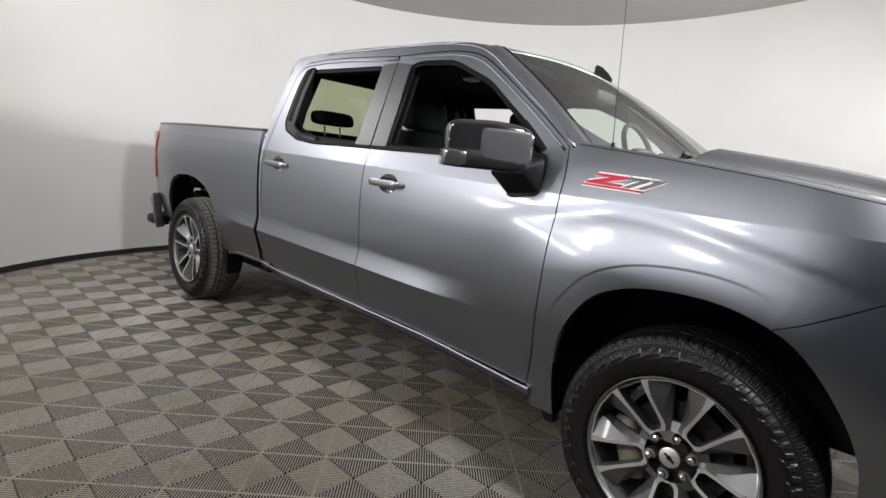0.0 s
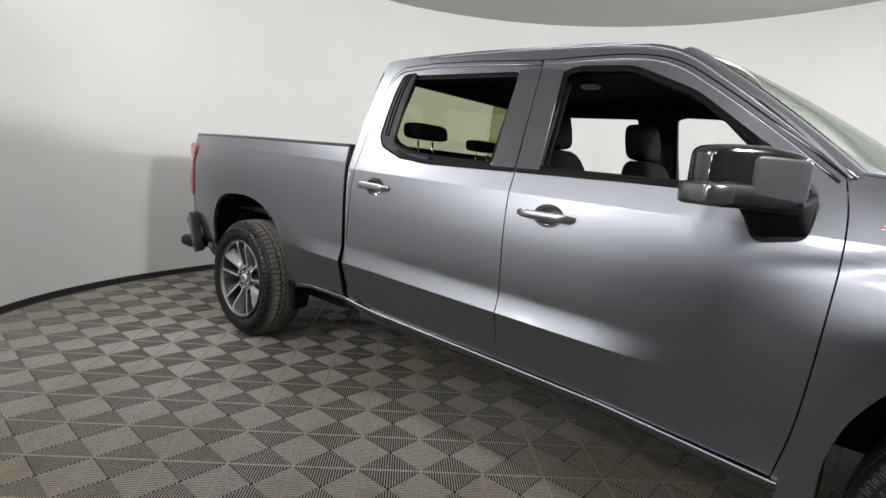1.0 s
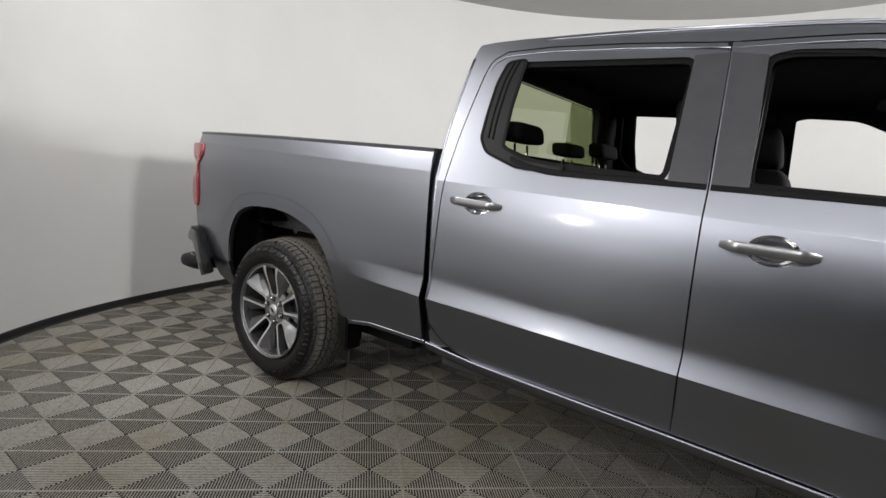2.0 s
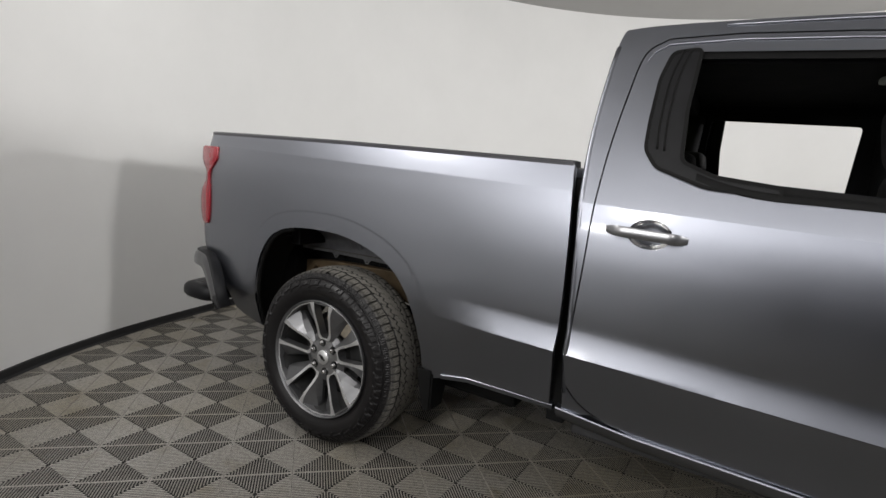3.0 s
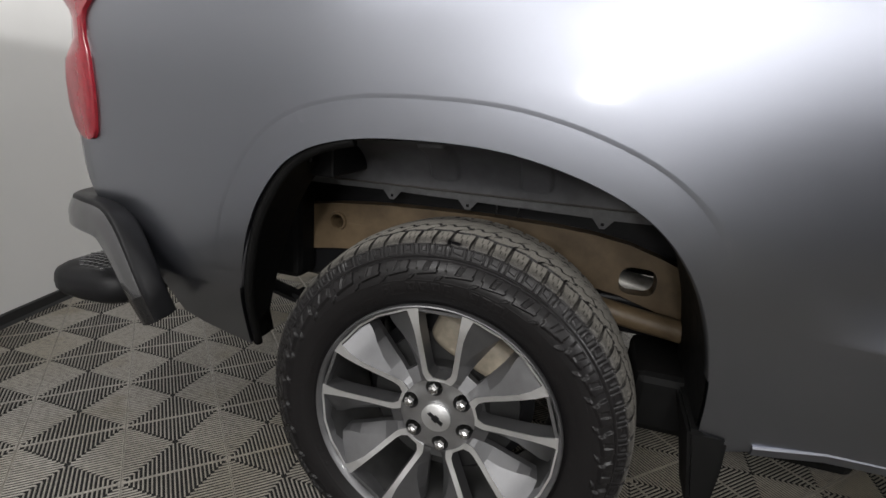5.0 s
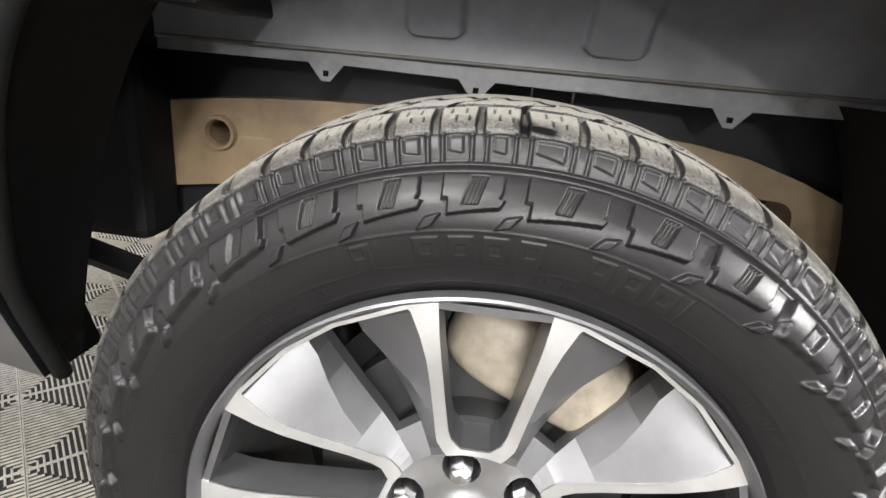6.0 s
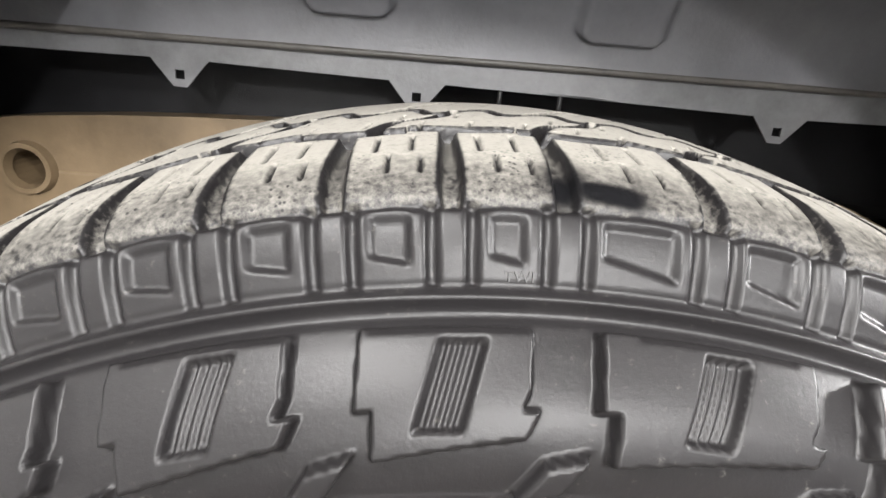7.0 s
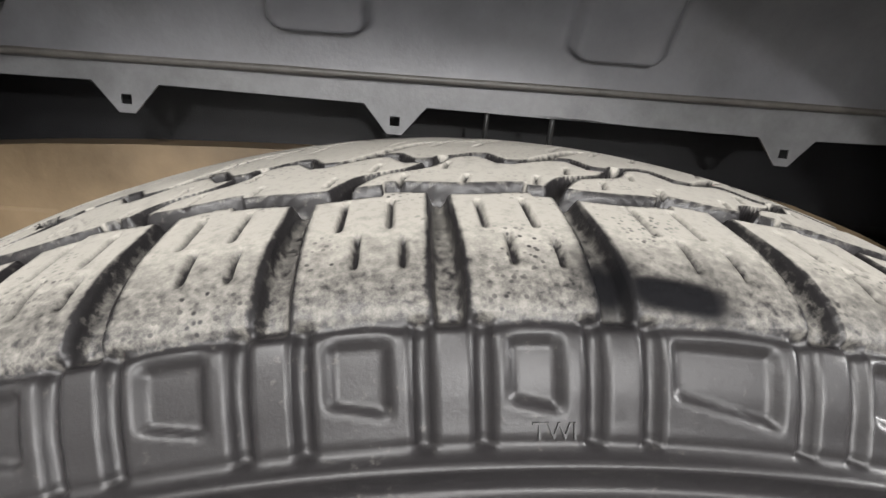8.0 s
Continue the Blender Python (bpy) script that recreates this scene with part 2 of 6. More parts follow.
SATIN = mat("satin_dark_chrome", (0.30, 0.30, 0.305), rough=0.22, metal=0.9, vary=0.1)
RED = mat("red_lamp_lens", (0.24, 0.012, 0.022), rough=0.2, coat=0.8, vary=0.2, vary_scale=40)
REDB = mat("red_badge_enamel", (0.42, 0.015, 0.04), rough=0.25, coat=0.6, vary=0.1, vary_scale=30)
CLOTH = mat("black_seat_cloth", (0.007, 0.007, 0.0075), rough=0.9, spec=0.08, vary=0.3, vary_scale=30, bump=0.4, bump_scale=900)
HEAD = mat("dark_headliner", (0.012, 0.012, 0.013), rough=0.95, spec=0.1, vary=0.2, vary_scale=12)
DASH = mat("dark_dash_plastic", (0.03, 0.03, 0.032), rough=0.6, vary=0.2, vary_scale=20, bump=0.2)
PAPER = mat("white_label_paper", (0.75, 0.75, 0.73), rough=0.7, vary=0.04, vary_scale=40)
SHIELD = glass("clear_windscreen_glass", (0.78, 0.88, 0.81), 0.6, 0.17)
TINT = glass("green_tinted_glass", (0.42, 0.46, 0.31), 0.95)
LAMP = emit("lamp_diffuser", (1.0, 0.97, 0.92), 3.0)


# ---- mesh helpers ----
def link_mesh(name, me, material, parent=None, label=""):
    ob = new(name, me)
    if material is not None and not me.materials:
        me.materials.append(material)
    if parent is not None:
        ob.parent = parent
    if label:
        ob["label"] = label
    return ob


def part(name, bm, material, parent=None, label="", smooth=None):
    """Links a bmesh as one mesh object under a thing or a part. smooth: the angle up to which edges shade round."""
    me = bpy.data.meshes.new(name)
    bmesh.ops.recalc_face_normals(bm, faces=bm.faces[:])
    bm.to_mesh(me)
    bm.free()
    if smooth:
        me.shade_smooth() if smooth >= 180 else me.set_sharp_from_angle(angle=radians(smooth))
        me.polygons.foreach_set("use_smooth", [True] * len(me.polygons))
    return link_mesh(name, me, material, parent, label)


def thing(name, label, category, group="", at=(0, 0, 0)):
    ob = new(name)
    ob.location = at
    ob.empty_display_size = 0.1
    return tagged(ob, label, category, group)


def box_bm(x0, x1, y0, y1, z0, z1, bevel=0.0, seg=2):
    bm = bmesh.new()
    bmesh.ops.create_cube(bm, size=1, matrix=Matrix.Translation(((x0 + x1) / 2, (y0 + y1) / 2, (z0 + z1) / 2)) @ Matrix.Diagonal((x1 - x0, y1 - y0, z1 - z0, 1)))
    if bevel:
        bmesh.ops.bevel(bm, geom=bm.edges[:], offset=bevel, segments=seg, affect="EDGES", profile=0.5)
    return bm


def spline(pts, n=6):
    """Catmull-Rom curve through points, ends kept."""
    p = [np.array(q, float) for q in pts]
    p = [2 * p[0] - p[1]] + p + [2 * p[-1] - p[-2]]
    out = []
    for i in range(1, len(p) - 2):
        for k in range(n):
            t = k / n
            out.append(0.5 * (2 * p[i] + (p[i + 1] - p[i - 1]) * t + (2 * p[i - 1] - 5 * p[i] + 4 * p[i + 1] - p[i + 2]) * t * t + (3 * p[i] - 3 * p[i + 1] + p[i + 2] - p[i - 1]) * t ** 3))
    out.append(p[-2])
    return [tuple(q) for q in out]


def rounded(pts, r, n=5):
    """A closed outline with its corners rounded by r."""
    out = []
    k = len(pts)
    for i in range(k):
        a, b, c = (np.array(pts[j % k], float) for j in (i - 1, i, i + 1))
        u, v = a - b, c - b
        lu, lv = np.linalg.norm(u), np.linalg.norm(v)
        d = min(r, 0.45 * lu, 0.45 * lv)
        p, q = b + u / lu * d, b + v / lv * d
        for j in range(n + 1):
            t = j / n
            out.append(tuple((1 - t) ** 2 * p + 2 * t * (1 - t) * b + t * t * q))
    return out


def inset(pts, d):
    """Moves a closed outline inwards by d."""
    p = np.array(pts, float)
    area = 0.5 * np.sum(p[:, 0] * np.roll(p[:, 1], -1) - np.roll(p[:, 0], -1) * p[:, 1])
    s = 1 if area > 0 else -1
    a, b = p - np.roll(p, 1, 0), np.roll(p, -1, 0) - p
    n = np.stack([-(a[:, 1] + b[:, 1]), a[:, 0] + b[:, 0]], 1) * s
    n /= np.maximum(np.linalg.norm(n, axis=1), 1e-9)[:, None]
    return [tuple(q) for q in p + n * d]


def fill(outline, holes, du, dv, slope=0.0, v_cuts=()):
    """A flat bmesh in the x-z plane, filled and cut into a fine net. The cuts across v run at a slope."""
    from mathutils.geometry import tessellate_polygon
    loops = [[Vector((u, v, 0)) for u, v in outline]] + [[Vector((u, v, 0)) for u, v in h] for h in holes]
    flat = [v for lp in loops for v in lp]
    bm = bmesh.new()
    vs = [bm.verts.new((v.x, 0, v.y)) for v in flat]
    for tri in tessellate_polygon(loops):
        try:
            bm.faces.new([vs[i] for i in tri])
        except ValueError:
            pass
    us = [v.x for v in flat]
    ws = [v.y + slope * v.x for v in flat]
    for u in np.arange(math.floor(min(us) / du) * du, max(us), du):
        bmesh.ops.bisect_plane(bm, geom=bm.verts[:] + bm.edges[:] + bm.faces[:], plane_co=(u, 0, 0), plane_no=(1, 0, 0), dist=1e-5)
    cuts = [c for c in np.arange(math.floor(min(ws) / dv) * dv, max(ws), dv) if all(abs(c - k) > dv * 0.3 for k in v_cuts)] + list(v_cuts)
    for w in cuts:
        bmesh.ops.bisect_plane(bm, geom=bm.verts[:] + bm.edges[:] + bm.faces[:], plane_co=(0, 0, w), plane_no=(slope, 0, 1), dist=1e-5)
    return bm


def panel(name, outline, holes, fn, material, parent=None, du=0.05, dv=0.03, slope=0.0, v_cuts=(), flange=(0, 0.02, 0), gap=0.0, label="", flip=False):
    """A thin shell: the outline in (u, v), laid on the surface fn(u, v), with its edges turned in by flange. Shades by the surface's own normals."""
    if gap:
        outline = inset(outline, gap)
        holes = [inset(h, -gap) for h in holes]
    bm = fill(outline, holes, du, dv, slope, v_cuts)
    bm.verts.index_update()
    edge_loops = [(e.verts[0].index, e.verts[1].index) for e in bm.edges if len(e.link_faces) == 1]
    flat = np.array([(v.co.x, v.co.z) for v in bm.verts])
    fidx = [[v.index for v in f.verts] for f in bm.faces]
    fcen = [(f.calc_center_median().x, f.calc_center_median().z) for f in bm.faces]
    bm.free()
    pos = [Vector(fn(u, v)) for u, v in flat]
    # turn every face the same way round
    verts = [tuple(p) for p in pos]
    out_faces, normals = [], []
    for idx, (cu, cv) in zip(fidx, fcen):
        a = 0.5 * sum(flat[idx[k]][0] * flat[idx[(k + 1) % len(idx)]][1] - flat[idx[(k + 1) % len(idx)]][0] * flat[idx[k]][1] for k in range(len(idx)))
        order = list(idx) if (a > 0) != flip else list(reversed(idx))
        out_faces.append(order)
        for i in order:
            u, v = flat[i]
            L = math.hypot(cu - u, cv - v) or 1
            k = min(0.002, L) / L
            uu, vv = u + (cu - u) * k, v + (cv - v) * k
            h = 0.0008
            n = (Vector(fn(uu + h, vv)) - Vector(fn(uu - h, vv))).cross(Vector(fn(uu, vv + h)) - Vector(fn(uu, vv - h)))
            n.normalize()
            normals.append(-n if flip else n)
    if flange is not None:
        fl = Vector(flange)
        ring = {}
        for a, b in edge_loops:
            for i in (a, b):
                if i not in ring:
                    ring[i] = len(verts)
                    verts.append(tuple(pos[i]))
                    verts.append(tuple(pos[i] + fl))
        for a, b in edge_loops:
            q = [ring[a], ring[b], ring[b] + 1, ring[a] + 1]
            n = (pos[b] - pos[a]).cross(fl)
            out_faces.append(q)
            if n.length < 1e-12:
                n = Vector((0, 0, 1))
            n.normalize()
            normals += [n] * 4
    me = bpy.data.meshes.new(name)
    me.from_pydata(verts, [], out_faces)
    me.polygons.foreach_set("use_smooth", [True] * len(me.polygons))
    me.normals_split_custom_set([tuple(n) for n in normals])
    me.update()
    return link_mesh(name, me, material, parent, label)


def lathe(profile, n, axis="Y", arc=(0, 360)):
    """A turned body about the y axis from (y, r) points."""
    bm = bmesh.new()
    closed = arc[1] - arc[0] >= 360
    cols = []
    for k in range(n if closed else n + 1):
        a = radians(arc[0] + (arc[1] - arc[0]) * k / n)
        cols.append([bm.verts.new((r * math.sin(a), y, r * math.cos(a))) for y, r in profile])
    for k in range(n):
        p, q = cols[k], cols[(k + 1) % len(cols)]
        for i in range(len(profile) - 1):
            bm.faces.new((p[i], p[i + 1], q[i + 1], q[i]))
    return bm


def tube(pts, r, n=10, caps=True):
    bm = bmesh.new()
    p = [Vector(q) for q in pts]
    rings = []
    up = Vector((0.03, 0.02, 1))
    for i, q in enumerate(p):
        d = (p[min(i + 1, len(p) - 1)] - p[max(i - 1, 0)]).normalized()
        s = d.cross(up)
        if s.length < 0.1:
            s = d.cross(Vector((1, 0, 0)))
        s.normalize()
        t = s.cross(d)
        rr = r[i] if isinstance(r, (list, tuple)) else r
        rings.append([bm.verts.new(q + (s * math.cos(a) + t * math.sin(a)) * rr) for a in (2 * math.pi * k / n for k in range(n))])
    for a, b in zip(rings, rings[1:]):
        for k in range(n):
            bm.faces.new((a[k], a[(k + 1) % n], b[(k + 1) % n], b[k]))
    if caps:
        bm.faces.new(rings[0])
        bm.faces.new(rings[-1])
    return bm


def loft(rings, caps=True, closed=True):
    bm = bmesh.new()
    vs = [[bm.verts.new(p) for p in r] for r in rings]
    n = len(rings[0])
    for a, b in zip(vs, vs[1:]):
        for k in range(n if closed else n - 1):
            bm.faces.new((a[k], a[(k + 1) % n], b[(k + 1) % n], b[k]))
    if caps:
        bm.faces.new(vs[0])
        bm.faces.new(vs[-1])
    return bm


def grid_bm(fn, nu, nv):
    bm = bmesh.new()
    vs = [[bm.verts.new(fn(i / nu, j / nv)) for j in range(nv + 1)] for i in range(nu + 1)]
    for i in range(nu):
        for j in range(nv):
            bm.faces.new((vs[i][j], vs[i + 1][j], vs[i + 1][j + 1], vs[i][j + 1]))
    return bm


def smoothstep(a, b, x):
    t = min(1, max(0, (x - a) / (b - a)))
    return t * t * (3 - 2 * t)


# ---- the booth ----
def room_radius(deg):
    """The round wall; it widens towards an assumed, unseen opening, most on the side of the truck's nose."""
    d = (deg - 270 + 180) % 360 - 180
    tail = abs((deg - 185 + 180) % 360 - 180)
    return ROOM_R + 1.5 * (1 - (smoothstep(34, 66, d) if d > 0 else smoothstep(16, 46, -d))) - 0.15 * (1 - smoothstep(4, 34, tail))


def room_point(deg, r_add, z):
    r = room_radius(deg) + r_add
    return (ROOM_X + r * math.cos(radians(deg)), ROOM_Y + r * math.sin(radians(deg)), z)


def build_room():
    n = 144
    bm = bmesh.new()
    ring = [[bm.verts.new(room_point(k * 360 / n, dr, z)) for k in range(n)] for dr, z in ((0, 0.0), (0, ROOM_H), (0.08, ROOM_H), (0.08, 0.0))]
    for a, b in ((0, 1), (1, 2), (2, 3), (3, 0)):
        for k in range(n):
            bm.faces.new((ring[a][k], ring[a][(k + 1) % n], ring[b][(k + 1) % n], ring[b][k]))
    w = part("wall_round", bm, WALL, smooth=30)
    tagged(w, "tall white curved wall round the photo booth", "wall", kind="structure")
    # unseen dark curtain, added to darken the paint's reflections, in soft folds
    bm = grid_bm(lambda u, v: room_point(264 + 86 * u, -0.05 - 0.025 * math.sin(u * 150) - 0.012 * math.sin(u * 67), 0.03 + (ROOM_H - 0.06) * v), 300, 2)
    tagged(part("curtain", bm, UNSEEN_CURTAIN, smooth=180), "added dark grey curtain, out of view, that darkens the paint's reflections", "curtain", kind="structure")
    bm = bmesh.new()
    prof = ((-0.006, 0.05), (-0.012, 0.046), (-0.013, 0.008), (-0.03, 0.0), (-0.001, 0.0), (-0.001, 0.05))
    cols = [[bm.verts.new(room_point(k * 360 / n, dr, z + 0.001)) for dr, z in prof] for k in range(n)]
    for k in range(n):
        for i in range(len(prof)):
            bm.faces.new((cols[k][i], cols[k][(i + 1) % 6], cols[(k + 1) % n][(i + 1) % 6], cols[(k + 1) % n][i]))
    tagged(part("baseboard", bm, BASE, smooth=40), "black rubber cove base along the white wall", "baseboard", kind="structure")
    bm = bmesh.new()
    low = [bm.verts.new(room_point(k * 360 / n, 0.1, ROOM_H + 0.001)) for k in range(n)]
    top = [bm.verts.new(room_point(k * 360 / n, 0.1, ROOM_H + 0.1)) for k in range(n)]
    bm.faces.new(low)
    bm.faces.new(top)
    for k in range(n):
        bm.faces.new((low[k], low[(k + 1) % n], top[(k + 1) % n], top[k]))
    tagged(part("ceiling", bm, CEIL), "flat light grey ceiling over the booth", "ceiling", kind="structure")
    bm = bmesh.new()
    low = [bm.verts.new(room_point(k * 360 / n, 0.1, -0.12)) for k in range(n)]
    top = [bm.verts.new(room_point(k * 360 / n, 0.1, -0.0034)) for k in range(n)]
    bm.faces.new(low)
    bm.faces.new(top)
    for k in range(n):
        bm.faces.new((low[k], low[(k + 1) % n], top[(k + 1) % n], top[k]))
    tagged(part("floor", bm, SLAB), "dark subfloor under ribbed grey plastic tiles", "floor", kind="structure")


def build_lamps():
    for deg, z, aim, r, watts in LAMPS:
        at = Vector(room_point(deg, -0.16, z))
        turn = look(at, aim)
        lamp = thing("unseen_wall_light", "round white flood light added out of view on the curved wall, switched on", "light", "wall flood lights")
        lamp.matrix_world = turn
        # the lamp's own -z points at the truck
        bm = lathe([(-0.085, 0.0), (-0.085, 0.06), (-0.05, r * 0.8), (-0.004, r + 0.012), (0.010, r + 0.012), (0.010, r + 0.002)], 40)
        bmesh.ops.rotate(bm, matrix=Matrix.Rotation(radians(-90), 3, "X"), verts=bm.verts)
        part("housing", bm, WALL, lamp, smooth=40)
        bm = lathe([(0.0, 0.0), (0.0, r)], 40)
        bmesh.ops.rotate(bm, matrix=Matrix.Rotation(radians(-90), 3, "X"), verts=bm.verts)
        part("diffuser", bm, LAMP, lamp, "glowing diffuser")
        part("bracket", box_bm(-0.02, 0.02, -0.02, 0.02, 0.08, 0.17, 0.004), SATIN, lamp)
        data = bpy.data.lights.new("unseen_wall_light_glow", "AREA")
        data.shape, data.size, data.energy = "DISK", 2 * r, watts
        data.color = (1.0, 0.988, 0.98)
        ob = new("unseen_wall_light_glow", data)
        ob.matrix_world = turn @ Matrix.Translation((0, 0, -0.02))


build_room()
build_lamps()

# ---- the pickup truck: nose towards +x, rear axle at x = 0 ----
AXLE_F, AXLE_Z = 3.745, 0.405


def hermite(knots):
    ks = np.array(knots, float)
    x, y = ks[:, 0], ks[:, 1]
    m = np.gradient(y, x)

    def f(t):
        i = int(min(max(np.searchsorted(x, t) - 1, 0), len(x) - 2))
        h = x[i + 1] - x[i]
        s = (t - x[i]) / h
        if s < 0:
            return y[0] + m[0] * (t - x[0])
        if s > 1:
            return y[-1] + m[-1] * (t - x[-1])
        return (2 * s ** 3 - 3 * s ** 2 + 1) * y[i] + (s ** 3 - 2 * s ** 2 + s) * h * m[i] + (3 * s ** 2 - 2 * s ** 3) * y[i + 1] + (s ** 3 - s ** 2) * h * m[i + 1]
    return f


SLOPE, CREASE, SHOULDER, BED_SHOULDER = 0.025, 0.722, 1.23, 1.262
side_low = hermite([(0.30, 0.865), (0.42, 0.892), (0.48, 0.906), (0.60, 0.929), (0.75, 0.950), (0.95, 0.960), (1.08, 0.960), (1.18, 0.952), (1.23, 0.944)])
bed_low = hermite([(0.30, 0.865), (0.42, 0.892), (0.48, 0.906), (0.60, 0.929), (0.75, 0.950), (0.95, 0.960), (1.08, 0.961), (1.18, 0.955), (1.262, 0.944)])
side_cab = hermite([(1.23, 0.944), (1.30, 0.918), (1.45, 0.863), (1.62, 0.80), (1.78, 0.738), (1.90, 0.685)])
side_box = hermite([(1.262, 0.944), (1.31, 0.930), (1.36, 0.914), (1.45, 0.88)])

REAR_ARCH = spline([(-0.548, 0.400), (-0.515, 0.56), (-0.462, 0.735), (-0.405, 0.847), (-0.330, 0.926), (-0.215, 0.968), (-0.06, 0.981), (0.10, 0.974), (0.25, 0.936), (0.355, 0.880), (0.430, 0.795), (0.478, 0.68), (0.500, 0.565), (0.505, 0.44)], 5)
FRONT_ARCH = spline([(3.285, 0.33), (3.285, 0.52), (3.325, 0.69), (3.42, 0.838), (3.54, 0.905), (3.70, 0.928), (3.86, 0.915), (4.01, 0.855), (4.13, 0.71), (4.19, 0.55), (4.20, 0.36)], 5)
def dense(pts, n=12):
    p = np.array(pts)
    return np.vstack([p[:-1] + (p[1:] - p[:-1]) * k / n for k in range(n)] + [p[-1:]])


ARCHES = [dense(REAR_ARCH), dense(FRONT_ARCH)]


FOLD_X = np.linspace(2.8, 4.6, 37)
FOLD_Z = [hermite([(2.8, 1.105), (3.05, 1.122), (3.23, 1.144), (3.46, 1.180), (3.65, 1.163), (3.9, 1.11), (4.2, 1.03), (4.6, 0.93)])(x) for x in FOLD_X]


def width(x, z, bed=None):
    """Half the truck's width at a height: the whole pressed side with crease, shoulder and flares."""
    u = z + SLOPE * (x - 1.1)
    if bed is None:
        bed = x < 1.055
    if bed:
        w = bed_low(u) if u < BED_SHOULDER else side_box(u)
    elif u < SHOULDER:
        w = side_low(u)
    elif x > 3.32:
        w = side_box(u + 0.032)
    else:
        k = smoothstep(3.1, 3.32, x)
        w = side_cab(u) * (1 - k) + side_box(u + 0.032) * k
    amp = smoothstep(0.55, 0.86, x) * (1 - smoothstep(2.5, 3.05, x))
    d = u - CREASE
    w += 0.026 * amp * (max(0, 1 - d / 0.09) ** 1.4 if d >= 0 else max(0, 1 + d / 0.2) ** 1.4)
    if x < -0.94:
        w -= (0.02 + 0.03 * smoothstep(0.95, 1.3, z)) * ((-0.94 - x) / 0.09) ** 2
    if x < -0.40 and z < 0.585:
        w -= 0.22 * (0.585 - z) * smoothstep(-0.40, -0.56, x)
    if x < -0.2:
        w -= 0.085 * ((-0.2 - x) / 0.78) ** 2
    if x > 3.95:
        w -= 0.16 * ((x - 3.95) / 0.65) ** 2
    if x > 2.8:
        # the fold that rises over the front wheel
        fold = float(np.interp(x, FOLD_X, FOLD_Z))
        d = z - fold
        w -= 0.055 * smoothstep(2.85, 3.3, x) * (d + math.sqrt(d * d + 0.0002))
        w += 0.038 * smoothstep(2.95, 3.45, x) * (1 - smoothstep(4.1, 4.5, x)) * smoothstep(0.03, -0.25, d) * smoothstep(0.45, 0.75, z)
        w -= 0.0045 * smoothstep(2.95, 3.3, x) * (1 - smoothstep(4.0, 4.4, x)) * math.exp(-((d + 0.045) / 0.03) ** 2)
    if -0.95 < x < 0.95 or x > 2.9:
        a = ARCHES[0] if x < 1.5 else ARCHES[1]
        far = math.sqrt(((a[:, 0] - x) ** 2 + (a[:, 1] - z) ** 2).min())
        w += (0.009 if x < 1.5 else 0.006) * smoothstep(0.50, 0.80, z) * math.exp(-(far / 0.20) ** 2)
    return w


def on_side(side, lift=0.0, bed=None):
    return lambda u, v: (u, side * (width(u, v, bed) + lift), v)


def outset(pts, d):
    """An open line moved to its left by d."""
    p = np.array(pts, float)
    g = np.gradient(p, axis=0)
    g /= np.linalg.norm(g, axis=1)[:, None]
    return [tuple(q) for q in p + np.stack([-g[:, 1], g[:, 0]], 1) * d]


def side_panel(name, outline, holes, side, material, parent, lift=0.0, label="", depth=0.022, gap=0.0025, du=0.05, dv=0.026):
    return panel(name, outline, holes, on_side(side, lift, name == 'bed_side' or None if name not in ('cab_pillar', 'rear_door') else False), material, parent, du, dv, SLOPE, (CREASE + SLOPE * 1.1, (BED_SHOULDER if name == 'bed_side' else SHOULDER) + SLOPE * 1.1), (0, -side * depth, 0), gap, label, flip=side > 0)


def arch_flare(name, arch, i0, i1, reach, side, parent, bed):
    """The raised lip round a wheel arch: it swells softly out of the panel and rolls in at the opening."""
    ring = outset(arch, reach)
    fs = (0, 0.08, 0.16, 0.26, 0.38, 0.52, 0.68, 0.82, 0.90, 0.95, 0.98, 1.0)
    rows = []
    for i in range(i0, i1 + 1):
        (ax, az), (ox, oz) = arch[i], ring[i]
        grow = smoothstep(0.50, 0.72, az) * (1 - 0.8 * smoothstep(0.30, 0.46, ax) * (ax < 1))
        end = smoothstep(0, 6, i1 - i) * smoothstep(0, 6, i - i0)
        row = []
        for f in fs:
            x, z = ox + (ax - ox) * f, oz + (az - oz) * f
            lift = 0.0004 - grow * 0.014 * max(0, f - 0.04) - 0.006 * smoothstep(0.90, 1.0, f) ** 2
            row.append((x, side * (width(x, z, bed) + 0.0004 + lift * end), z))
        x, z = ax + (ax - ox) * 0.02, az + (az - oz) * 0.02
        row.append((x, side * (width(x, z, bed) - 0.03), z))
        rows.append(row)
    bm = bmesh.new()
    vs = [[bm.verts.new(p) for p in r] for r in rows]
    for a, b in zip(vs, vs[1:]):
        for k in range(len(fs)):
            bm.faces.new((a[k], a[k + 1], b[k + 1], b[k]))
    part(name, bm, PAINT, parent, "flared lip of the wheel arch", smooth=180)


